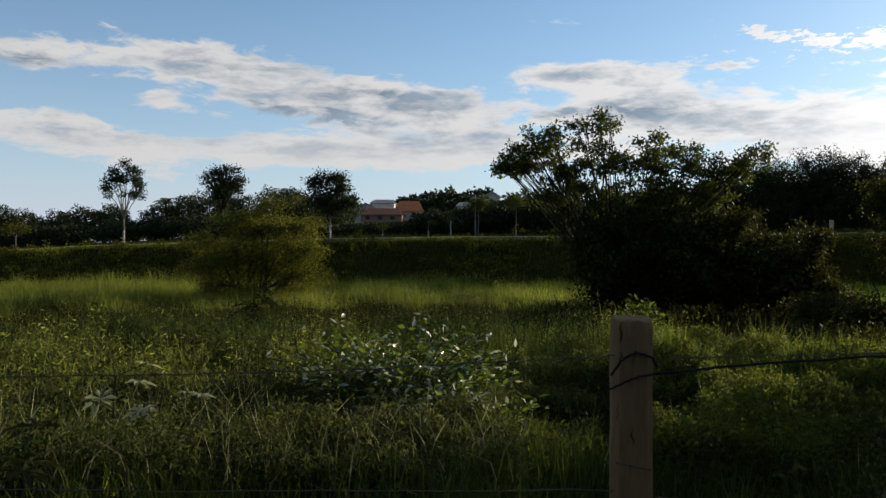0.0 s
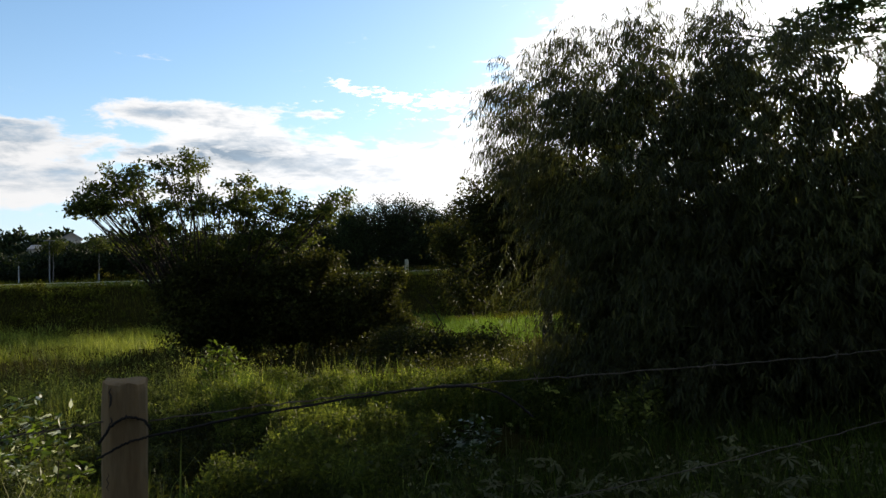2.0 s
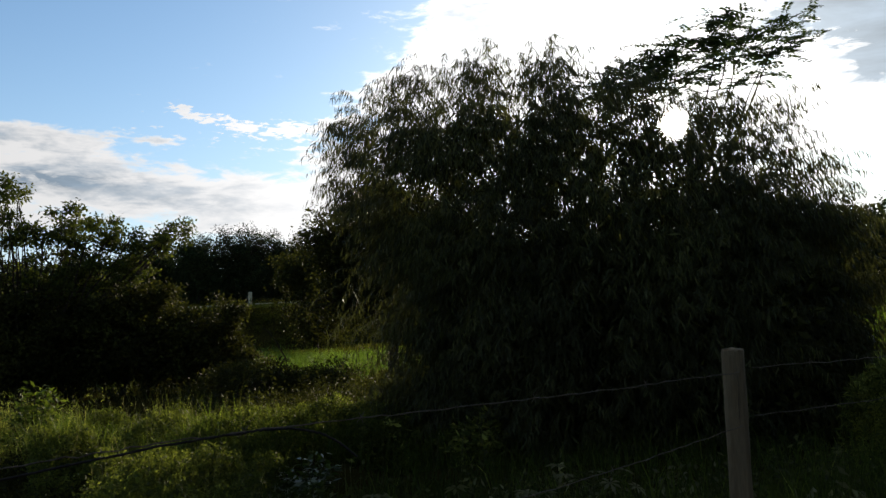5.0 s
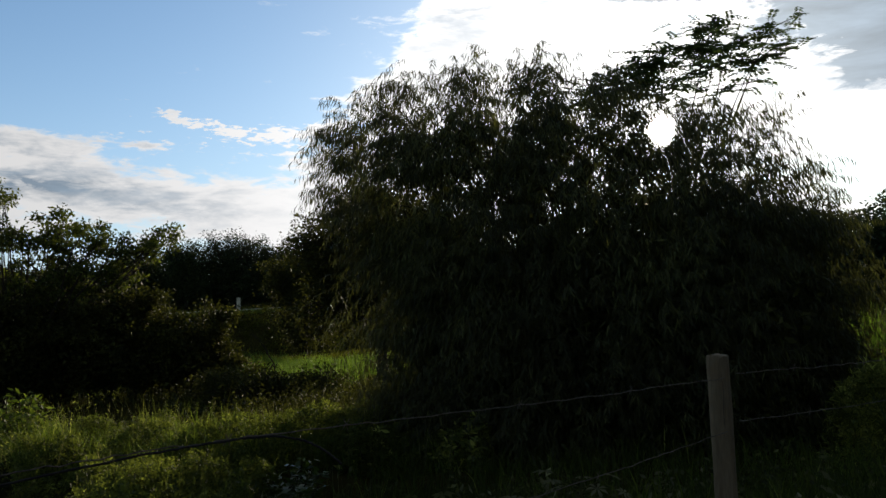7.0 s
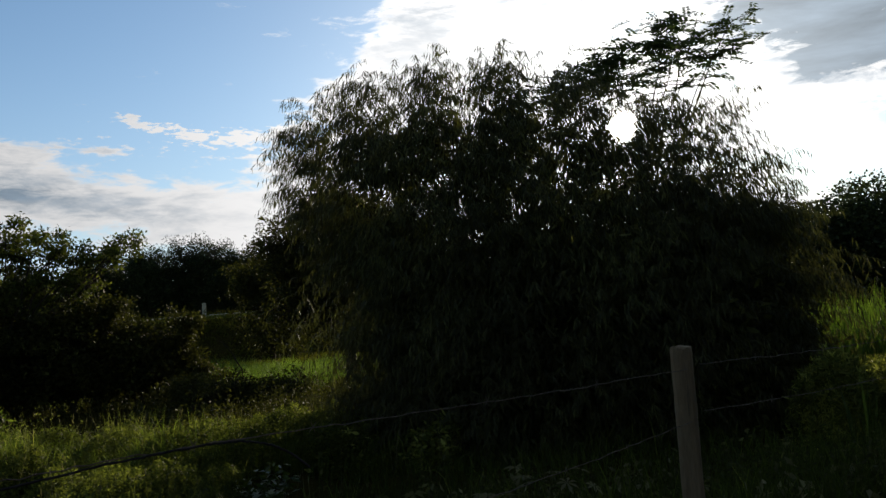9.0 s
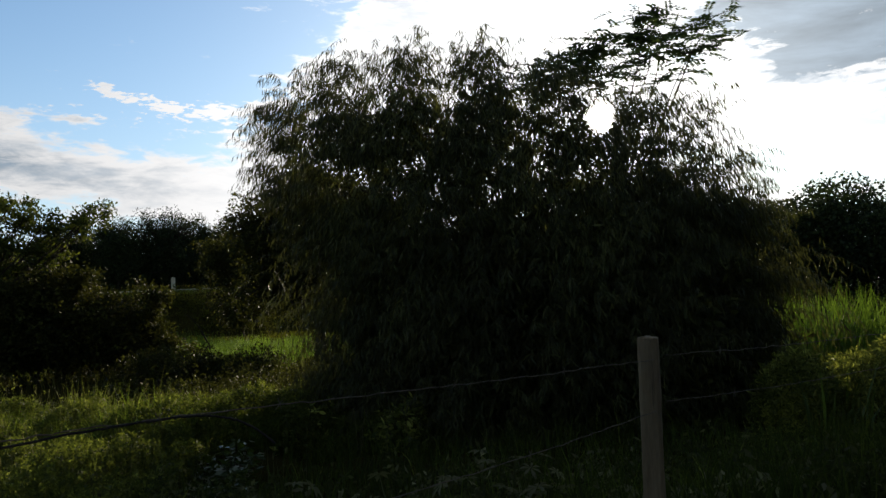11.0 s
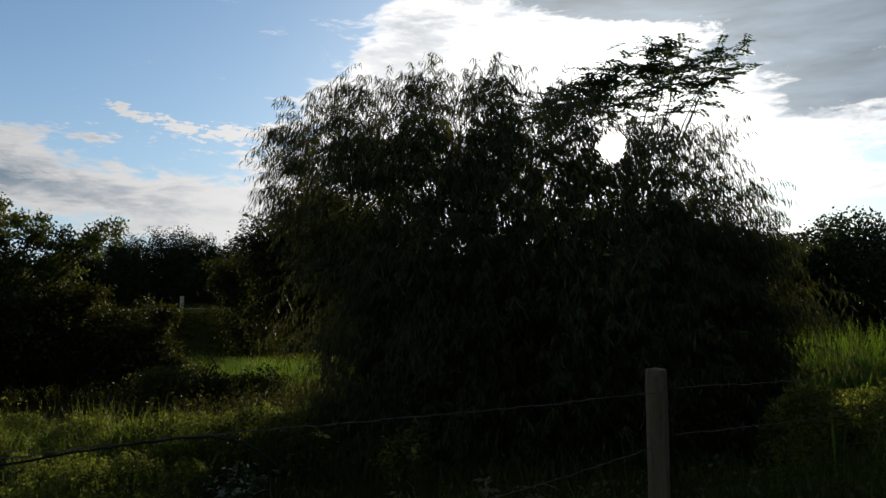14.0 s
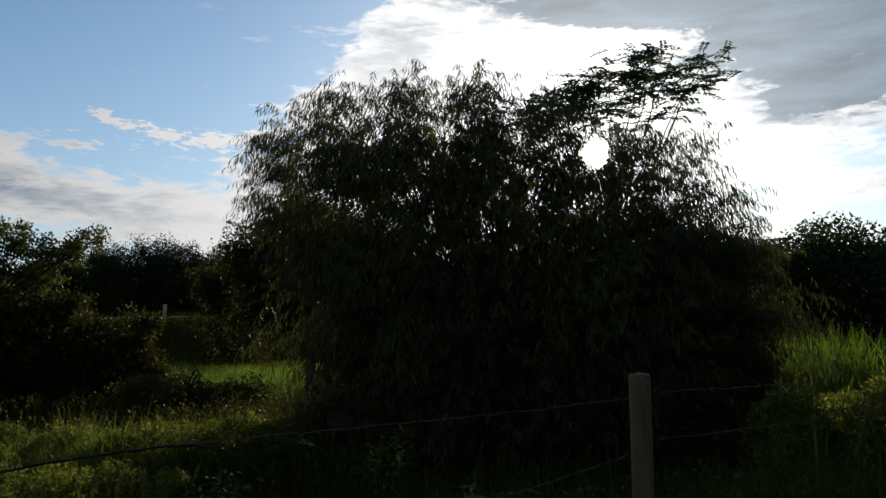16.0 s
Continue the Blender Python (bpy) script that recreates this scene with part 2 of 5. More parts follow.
M_FEATHER = leafy("feathery tree leaves", (0.017, 0.028, 0.008), (0.044, 0.061, 0.017), share=0.4)
M_PALM = leafy("palm fronds", (0.02, 0.035, 0.012), (0.05, 0.07, 0.02), share=0.2)
M_BARK = solid("bark", (0.012, 0.009, 0.006), (0.042, 0.032, 0.022), 6.0, 0.95, 0.6, (1, 1, 0.3))
M_PALEBARK = solid("pale bark", (0.07, 0.06, 0.048), (0.19, 0.17, 0.14), 4.0, 0.9, 0.4, (1, 1, 0.4))
M_LIME = solid("limewashed trunk", (0.24, 0.23, 0.21), (0.45, 0.44, 0.40), 5.0, 0.9, 0.3)
M_POST = solid("weathered post", (0.16, 0.10, 0.048), (0.27, 0.175, 0.085), 5.0, 0.95, 0.5, (3, 3, 0.35))
M_POSTGREY = solid("grey weathered post", (0.090, 0.064, 0.036), (0.185, 0.138, 0.080), 5.0, 0.95, 0.5, (3, 3, 0.35))
M_POSTDARK = solid("post cracks", (0.03, 0.024, 0.02), (0.07, 0.055, 0.04), 9.0, 0.95, 0.3)
M_DARKWIRE = solid("dark wire", (0.012, 0.010, 0.009), (0.04, 0.033, 0.027), 30.0, 0.8, 0.2)
M_WIRE = solid("rusty wire", (0.05, 0.038, 0.027), (0.17, 0.135, 0.10), 30.0, 0.7, 0.2, metal=0.3)
M_EARTH = solid("earth under grass", (0.014, 0.0115, 0.003), (0.030, 0.026, 0.007), 0.5, 0.95, 0.6, sheen=0.0)
M_ROAD = solid("asphalt", (0.045, 0.045, 0.045), (0.09, 0.088, 0.085), 0.6, 0.75, 0.2)
# warm tint stands in for the sunlit line along the road
M_KERB = solid("concrete kerb", (0.30, 0.265, 0.18), (0.48, 0.43, 0.30), 1.2, 0.9, 0.3)
M_WALL = solid("plastered wall", (0.30, 0.27, 0.23), (0.48, 0.44, 0.38), 0.8, 0.9, 0.15)
M_WHITE = solid("white wall", (0.40, 0.40, 0.39), (0.62, 0.62, 0.6), 0.8, 0.85, 0.15)
M_ROOF = solid("clay tiles", (0.26, 0.085, 0.035), (0.50, 0.19, 0.075), 1.2, 0.9, 0.4, (1, 4, 1))
M_ROOFBROWN = solid("brown clay tiles", (0.15, 0.06, 0.035), (0.30, 0.13, 0.075), 1.2, 0.9, 0.4, (1, 4, 1))
M_BRICK = solid("dull brick wall", (0.14, 0.085, 0.06), (0.26, 0.17, 0.12), 1.5, 0.9, 0.2)
M_ROOFGREY = solid("fibre cement roof", (0.16, 0.16, 0.16), (0.30, 0.29, 0.28), 1.0, 0.9, 0.3)
M_GLASS = solid("dark window", (0.02, 0.022, 0.025), (0.05, 0.055, 0.06), 2.0, 0.2, 0.0)
M_STEEL = solid("galvanised pole", (0.10, 0.10, 0.095), (0.2, 0.2, 0.19), 3.0, 0.6, 0.1, metal=0.4)


# ---- mesh helpers ----
def np_mesh(name, verts, faces, mat, smooth=False):
    """A mesh from an array of vertices and an array of equal-sided faces."""
    verts, faces = np.asarray(verts, np.float32), np.asarray(faces, np.int32)
    me = bpy.data.meshes.new(name)
    m, s = faces.shape
    me.vertices.add(len(verts))
    me.vertices.foreach_set("co", verts.ravel())
    me.loops.add(m * s)
    me.loops.foreach_set("vertex_index", faces.ravel())
    me.polygons.add(m)
    me.polygons.foreach_set("loop_start", np.arange(0, m * s, s, dtype=np.int32))
    if smooth:
        me.polygons.foreach_set("use_smooth", np.ones(m, bool))
    me.update(calc_edges=True)
    me.materials.append(mat)
    return me


def join(chunks):
    """Joins (verts, faces) pairs with faces of one size."""
    vs, fs, off = [], [], 0
    for v, f in chunks:
        vs.append(v)
        fs.append(f + off)
        off += len(v)
    return np.concatenate(vs), np.concatenate(fs)


def unit(v):
    return v / np.maximum(np.linalg.norm(v, axis=-1, keepdims=True), 1e-9)


def rand_dirs(n, rng):
    return unit(rng.normal(size=(n, 3)))


def leaf_quads(pos, along, length, width, rng, fold=0.18, shape=0.45, flat=0.0, facing=None):
    """One folded, pointed leaf of four vertices (two triangles) at each place."""
    n = len(pos)
    if facing is None:
        facing = rand_dirs(n, rng) if not flat else unit(np.array([0, 0, 1.0]) + rng.normal(size=(n, 3)) * flat)
    side = unit(np.cross(along, facing))
    up = np.cross(side, along)
    L, W = np.broadcast_to(length, n)[:, None], np.broadcast_to(width, n)[:, None]
    mid = pos + along * L * shape
    v = np.stack([pos, mid + side * W / 2 + up * W * fold, pos + along * L, mid - side * W / 2 + up * W * fold], 1).reshape(-1, 3)
    i = np.arange(n)[:, None] * 4
    f = np.concatenate([i + [0, 1, 2], i + [0, 2, 3]], 1).reshape(-1, 3)
    return v, f


def blades(pos, height, width, lean, rng, wind=(0.0, 0.0), simple=False):
    """Grass blades: three triangles each (one if simple), bending outwards."""
    n = len(pos)
    a = rng.uniform(0, 2 * math.pi, n)
    out = np.stack([np.cos(a), np.sin(a), 0 * a], 1)
    b = rng.uniform(0, 2 * math.pi, n)
    side = np.stack([np.cos(b), np.sin(b), 0 * b], 1)
    h, w, l = (np.broadcast_to(q, n)[:, None] for q in (height, width, lean))
    up = np.array([0, 0, 1.0])
    drift = np.array([wind[0], wind[1], 0.0])
    tip = pos + up * h * np.sqrt(np.maximum(1 - l**2, 0.1)) + (out * l + drift) * h
    if simple:
        v = np.stack([pos - side * w / 2, pos + side * w / 2, tip], 1).reshape(-1, 3)
        return v, np.arange(n * 3).reshape(-1, 3)
    mid = pos + up * h * 0.58 + (out * l * 0.38 + drift * 0.4) * h
    v = np.stack([pos - side * w * 0.4, pos + side * w * 0.4, mid - side * w / 2, mid + side * w / 2, tip], 1).reshape(-1, 3)
    i = np.arange(n)[:, None] * 5
    f = np.concatenate([i + [0, 1, 3], i + [0, 3, 2], i + [2, 3, 4]], 1).reshape(-1, 3)
    return v, f


def tube(points, radii, sides=7):
    """A tapering tube along points, as quads, with closed ends left to the bark."""
    p, r = np.asarray(points, float), np.asarray(radii, float)
    t = unit(np.gradient(p, axis=0))
    ref = np.array([0.3, 0.9, 0.2]) if abs(t[0] @ np.array([0.3, 0.9, 0.2])) < 0.9 else np.array([1.0, 0, 0])
    s = unit(np.cross(t, ref))
    u = np.cross(t, s)
    a = np.linspace(0, 2 * math.pi, sides, endpoint=False)
    ring = np.cos(a)[None, :, None] * s[:, None] + np.sin(a)[None, :, None] * u[:, None]
    v = (p[:, None] + ring * r[:, None, None]).reshape(-1, 3)
    k, j = np.meshgrid(np.arange(len(p) - 1), np.arange(sides), indexing="ij")
    k, j = k.ravel(), j.ravel()
    q = (j + 1) % sides
    f = np.stack([k * sides + j, k * sides + q, (k + 1) * sides + q, (k + 1) * sides + j], 1)
    return v, f


def bent(a, b, n, sag, rng, wobble=0.06):
    """Points from a to b, bowed by sag along z and a little crooked."""
    a, b = np.asarray(a, float), np.asarray(b, float)
    t = np.linspace(0, 1, n)[:, None]
    d = np.linalg.norm(b - a)
    p = a + (b - a) * t + np.array([0, 0, 1.0]) * (np.sin(math.pi * t) * sag * d)
    w = np.cumsum(rng.normal(size=(n, 3)), 0) * wobble * d / n
    return p + (w - w[-1] * t) * (t > 0)


def past_sun(pts, base):
    """True where a twig would cross the gap cut for the sun's glare."""
    d = unit(np.asarray(pts) + np.asarray(base) - np.array([0.39, -0.17, 1.55]))
    return np.degrees(np.arccos(np.clip(d @ np.array(SUN_DIR), -1, 1))).min() < 1.7


def part(name, me, parent, label=""):
    ob = new(name, me)
    ob.parent = parent
    if label:
        ob["label"] = label
    return ob


def thing(name, at, label, category, group="", kind=""):
    ob = new(name)
    ob.location = at
    ob.empty_display_size = 0.2
    return tagged(ob, label, category, group, kind)


def stuff(name, v, f, mat, label, category):
    return tagged(new(name, np_mesh(name, v, f, mat)), label, category, kind="stuff")


# ---- the land ----
ROAD_X = [-120, -60, -45, -33, -10.7, 0.8, 20, 41, 70, 140]
ROAD_Z = [-0.8, -0.3, 0.25, 0.95, 1.7, 1.95, 2.1, 2.6, 3.0, 3.2]


def road_y(x):
    return 77.0 + 0.0012 * np.asarray(x, float) ** 2


def step(v, lo, hi):
    t = np.clip((v - lo) / (hi - lo), 0, 1)
    return t * t * (3 - 2 * t)


def land(x, y):
    """Height of the ground: verge at the fence, a shallow hollow, the road bank, the rise with the houses."""
    x, y = np.asarray(x, float), np.asarray(y, float)
    s = y - 2.8 + 0.1 * x
    low = -0.78 * (1 - np.exp(-np.maximum(s, 0) / 4.5)) - 1.2 * step(s, 12.5, 19.0)
    low = low + 0.10 * np.sin(x * 0.7 + y * 0.35) * step(s, 2, 8) + 0.08 * np.sin(y * 0.9 - x * 0.4) * step(s, 2, 8)
    bump = step(s, 3.5, 6.5) * (1 - step(s, 12, 14)) * step(x, -12, -6)
    low = low + 0.17 * bump * np.sin(x * 1.5 + 1.2 * np.sin(y * 1.1)) * np.sin(y * 1.9 + 0.5 * x)
    low = low - 0.35 * np.exp(-((x - 1.6) / 0.9) ** 2 - ((y - 10.0) / 2.2) ** 2)
    top = np.interp(x, ROAD_X, ROAD_Z)
    ry = road_y(x)
    up = step(y, ry - 13.5, ry - 3.7)
    z = low + (top - low) * up
    rise = np.clip((y - ry - 6) / 110, 0, 1.6)
    hill = 5.6 * np.exp(-((x + 2) / 60) ** 2) + 5.0 * step(x, 60, 120)
    east = 2.5 * step(x, 26, 60) * step(34 - y, 0, 20)
    return z + rise * hill + east


def make_ground():
    def axis(lo, hi, mid, fine, n):
        t = np.linspace(-1, 1, n)
        w = np.sign(t) * (np.abs(t) * fine + np.abs(t) ** 4 * (1 - fine))
        return np.where(w < 0, mid + w * (mid - lo), mid + w * (hi - mid))
    xs, ys = axis(-900, 900, 5, 0.045, 221), axis(-400, 1500, 10, 0.035, 261)
    X, Y = np.meshgrid(xs, ys)
    Z = land(X, Y)
    v = np.stack([X, Y, Z], -1).reshape(-1, 3)
    n = len(xs)
    j, i = np.meshgrid(np.arange(len(ys) - 1), np.arange(n - 1), indexing="ij")
    a = (j * n + i).ravel()
    f = np.stack([a, a + 1, a + n + 1, a + n], 1)
    tagged(new("ground", np_mesh("ground", v, f, M_EARTH, True)), "dark earth under rough grass and weeds", "ground", kind="structure")


def strip(x0, x1, n, off0, off1, lift, mat, name, label, category):
    xs = np.linspace(x0, x1, n)
    rows = []
    for off, dz in ((off0, -0.3), (off0, lift), (off1, lift), (off1, -0.3)):
        y = road_y(xs) + off
        rows.append(np.stack([xs, y, np.interp(xs, ROAD_X, ROAD_Z) + dz], 1))
    v = np.concatenate(rows)
    i = np.arange(n - 1)
    f = np.concatenate([np.stack([r * n + i, r * n + i + 1, (r + 1) * n + i + 1, (r + 1) * n + i], 1) for r in range(3)])
    return tagged(new(name, np_mesh(name, v, f[:, ::-1], mat)), label, category, kind="structure")


make_ground()
strip(-110, 130, 100, -3.0, 3.6, 0.05, M_ROAD, "road", "grey asphalt road along the top of the bank", "road")
strip(-110, 130, 100, -3.45, -3.02, 0.16, M_KERB, "kerb", "pale concrete kerb along the road, sunlight put into its warm tint", "kerb")


def sector(n, r0, r1, a0, a1, rng, power=1.0):
    """Random places between two distances and two headings, seen from where the walk takes place."""
    r = np.sqrt(rng.uniform(0, 1, n) ** power * (r1**2 - r0**2) + r0**2)
    a = np.radians(rng.uniform(a0, a1, n))
    return 0.2 + r * np.sin(a), -0.1 + r * np.cos(a)


def room(x, y):
    """False in the bare hollow behind the thick post and round the broad-leaved bush."""
    a, r = np.degrees(np.arctan2(x - 0.1, y)), np.hypot(x - 0.1, y)
    hollow = (a > 3.5) & (a < 13.5) & (r > 7.0) & (r < 13.0 + 0.6 * np.sin(a)) | (a > 12) & (a < 17.5) & (r > 8.0) & (r < 10.6)
    bush = (np.abs(x + 0.55) < 1.2) & (y > 7.4) & (y < 10.2)
    return ~hollow & ~bush


def hummock(x, y):
    return 0.72 + 0.3 * np.sin(x * 0.62 + 1.1 * np.sin(y * 0.5)) + 0.22 * np.sin(x * 1.7 - y * 1.3)


def ground_points(x, y, sink=0.03):
    return np.stack([x, y, land(x, y) - sink], 1)


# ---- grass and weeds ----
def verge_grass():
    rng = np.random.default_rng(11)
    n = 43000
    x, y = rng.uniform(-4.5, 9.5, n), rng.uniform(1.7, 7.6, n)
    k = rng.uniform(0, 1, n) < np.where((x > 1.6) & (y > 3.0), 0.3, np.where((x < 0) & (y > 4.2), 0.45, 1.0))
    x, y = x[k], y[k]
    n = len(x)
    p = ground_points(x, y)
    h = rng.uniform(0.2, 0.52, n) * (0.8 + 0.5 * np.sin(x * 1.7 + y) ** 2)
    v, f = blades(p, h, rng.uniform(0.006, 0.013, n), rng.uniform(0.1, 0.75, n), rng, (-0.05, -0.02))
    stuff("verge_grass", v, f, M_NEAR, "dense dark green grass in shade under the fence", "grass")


def weed_grass():
    rng = np.random.default_rng(12)
    n = 95000
    x, y = sector(n, 5.2, 18.0, -36, 84, rng)
    keep = np.sin(x * 2.3 + 1.3 * np.sin(y * 1.7)) + np.sin(y * 2.9 - x * 0.8) > rng.uniform(-1.0, 1.4, n)
    keep &= room(x, y)
    keep &= (x < 1.6) | (rng.uniform(0, 1, n) < 0.05)
    near = np.hypot(x, y)
    keep &= rng.uniform(0, 1, n) < np.where(near < 8.2, np.where(x > 0.8, 0.12, 0.08), np.where(near < 11, 0.2, 0.32))
    x, y = x[keep], y[keep]
    n = len(x)
    d = np.hypot(x, y)
    p = ground_points(x, y)
    h = rng.uniform(0.35, 0.9, n) * hummock(x, y) * np.where(d > 11.5, 0.72, 1.0)
    v, f = blades(p, h, rng.uniform(0.007, 0.014, n) * (0.7 + d / 20), rng.uniform(0.05, 0.6, n), rng, (-0.06, -0.02))
    stuff("weed_grass", v, f, M_WEED, "tall yellow-green weedy grass in the hollow", "grass")
    # taller fringe along the edge of the hollow
    n = 4500
    x, y = sector(n, 12.6, 16.4, -36, 17, rng)
    h = rng.uniform(0.5, 0.95, n) * (0.75 + 0.3 * np.sin(x * 1.1 + np.sin(y * 2)))
    v, f = blades(ground_points(x, y), h, rng.uniform(0.008, 0.016, n), rng.uniform(0.05, 0.5, n), rng, (-0.05, -0.02))
    stuff("fringe_grass", v, f, M_WEED, "fringe of tall sunlit grass at the edge of the hollow", "grass")
    # seed heads on thin stalks
    n = 800
    x, y = sector(n, 8.5, 17.5, -36, 44, rng)
    k = room(x, y)
    x, y = x[k], y[k]
    n = len(x)
    p = ground_points(x, y)
    h = rng.uniform(0.55, 0.95, n)
    v, f = blades(p, h, 0.006, rng.uniform(0.05, 0.4, n), rng)
    top = v.reshape(-1, 5, 3)[:, 4]
    along = unit(top - v.reshape(-1, 5, 3)[:, 2] + np.array([0, 0, 0.02]))
    v2, f2 = leaf_quads(top - along * 0.12, along, rng.uniform(0.07, 0.14, n), 0.013, rng, 0.3)
    v, f = join([(v, f), (v2, f2)])
    stuff("seed_stalks", v, f, M_SEED, "pale seed heads on thin stalks among weeds", "grass")
    # dry fallen stalks in the foreground
    n = 800
    x, y = sector(n, 5.4, 8.8, -36, 4, rng)
    k = room(x, y)
    x, y = x[k], y[k]
    n = len(x)
    v, f = blades(ground_points(x, y), rng.uniform(0.35, 0.8, n), 0.010, rng.uniform(0.1, 0.7, n), rng)
    stuff("dry_stalks", v, f, M_STRAW, "dry straw-coloured stalks leaning in the weeds", "grass")


def meadow():
    rng = np.random.default_rng(13)
    n = 175000
    x, y = sector(n, 19.0, 66.0, -36, 78, rng, 0.85)
    k = y < road_y(x) - 10
    x, y = x[k], y[k]
    n = len(x)
    p = ground_points(x, y)
    d = np.hypot(x, y)
    tuft = 0.5 + 0.5 * np.sin(x * 0.55 + 2 * np.sin(y * 0.31)) * np.sin(y * 0.6 + x * 0.2)
    h = rng.uniform(0.35, 0.9, n) * (0.4 + 0.8 * tuft + 0.7 * np.maximum(np.sin(x * 1.3 + 1.5 * np.sin(y * 0.9)) * np.sin(y * 1.1 + 0.7 * x), 0)) * (1.0 + 0.35 * step(-x, 0, 15))
    v, f = blades(p, h, rng.uniform(0.018, 0.03, n) * (0.45 + d / 60), rng.uniform(0.1, 0.85, n), rng, (-0.08, -0.03), simple=True)
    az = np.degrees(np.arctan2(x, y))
    # blades where tree shade falls get a dark material in its place
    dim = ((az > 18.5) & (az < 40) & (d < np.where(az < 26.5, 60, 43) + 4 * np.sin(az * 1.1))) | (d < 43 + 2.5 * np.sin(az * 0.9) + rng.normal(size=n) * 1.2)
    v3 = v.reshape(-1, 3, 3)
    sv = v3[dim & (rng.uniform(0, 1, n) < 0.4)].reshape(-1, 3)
    stuff("scrub_grass", sv, np.arange(len(sv)).reshape(-1, 3), M_DARKLEAF, "rough grass between the scrub bushes, shade put into its dark colour", "grass")
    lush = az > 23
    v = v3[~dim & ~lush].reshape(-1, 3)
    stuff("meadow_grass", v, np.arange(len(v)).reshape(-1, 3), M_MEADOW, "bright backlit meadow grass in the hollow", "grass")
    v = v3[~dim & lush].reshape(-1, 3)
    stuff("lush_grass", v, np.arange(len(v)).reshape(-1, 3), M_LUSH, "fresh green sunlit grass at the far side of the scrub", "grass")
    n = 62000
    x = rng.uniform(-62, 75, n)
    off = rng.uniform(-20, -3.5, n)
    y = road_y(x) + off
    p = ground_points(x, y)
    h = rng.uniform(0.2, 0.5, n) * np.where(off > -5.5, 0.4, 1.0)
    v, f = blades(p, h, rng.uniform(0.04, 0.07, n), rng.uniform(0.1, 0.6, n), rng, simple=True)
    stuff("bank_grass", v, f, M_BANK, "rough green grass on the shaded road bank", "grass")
    # brighter strip than the bank: sunlight on the crest is put into the colour
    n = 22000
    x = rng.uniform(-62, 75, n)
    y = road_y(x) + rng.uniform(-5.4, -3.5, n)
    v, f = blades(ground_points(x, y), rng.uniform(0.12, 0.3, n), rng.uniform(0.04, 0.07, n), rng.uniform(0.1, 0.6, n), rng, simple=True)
    stuff("kerb_grass", v, f, M_MEADOW, "short grass along the kerb, sunlight put into its bright colour", "grass")
    n = 36000
    x, y = rng.uniform(-75, 90, n), rng.uniform(0, 1, n)
    y = road_y(x) + 3.7 + y**2 * 60
    v, f = blades(ground_points(x, y), rng.uniform(0.25, 0.6, n), rng.uniform(0.06, 0.12, n), 0.3, rng, simple=True)
    stuff("far_grass", v, f, M_BANK, "dull green grass beyond the road", "grass")


def leafy_weeds(name, n_stems, place, height, leaf, per, mat, label, seed, spread=0.16, width=0.38, bare=True, clumps=0, even=False):
    """Low leafy plants: thin stems with many small leaves."""
    rng = np.random.default_rng(seed)
    x, y = place(n_stems, rng)
    if bare:
        k = room(x, y)
        x, y = x[k], y[k]
    base = ground_points(x, y)
    if clumps:
        # plants of several stems each, with dark gaps between
        c = rng.integers(0, len(base), int(len(base) / clumps))
        who = rng.integers(0, len(c), len(base))
        size = rng.uniform(0.35, 1.6, len(c))
        x = x[c][who] + rng.normal(size=len(base)) * 0.2 * size[who]
        y = y[c][who] + rng.normal(size=len(base)) * 0.2 * size[who]
        base = ground_points(x, y)
        tall = 0.15 + 0.82 * size[who]
    else:
        tall = 1.0
    n = len(base)
    h = rng.uniform(*height, n) * ((0.42 + 0.58 * tall) if even else (0.35 + 0.75 * hummock(x, y)) * tall)
    lean = rng.normal(size=(n, 2)) * 0.22
    t = rng.uniform(0.08, 1.0, (n, per)) ** 0.85
    pos = base[:, None] + np.stack([lean[:, :1] * t * h[:, None], lean[:, 1:] * t * h[:, None], t * h[:, None]], -1)
    pos = (pos + rng.normal(size=pos.shape) * spread * np.array([0.6, 0.6, 0.35])).reshape(-1, 3)
    along = unit(rng.normal(size=pos.shape) * np.array([1, 1, 0.8]) + np.array([0, 0, 0.45]))
    L = rng.uniform(*leaf, len(pos))
    v1, f1 = leaf_quads(pos, along, L, L * width, rng)
    v2, f2 = blades(base, h, 0.006, 0.15, rng)
    v, f = join([(v1, f1), (v2, f2)])
    return stuff(name, v, f, mat, label, "weeds")


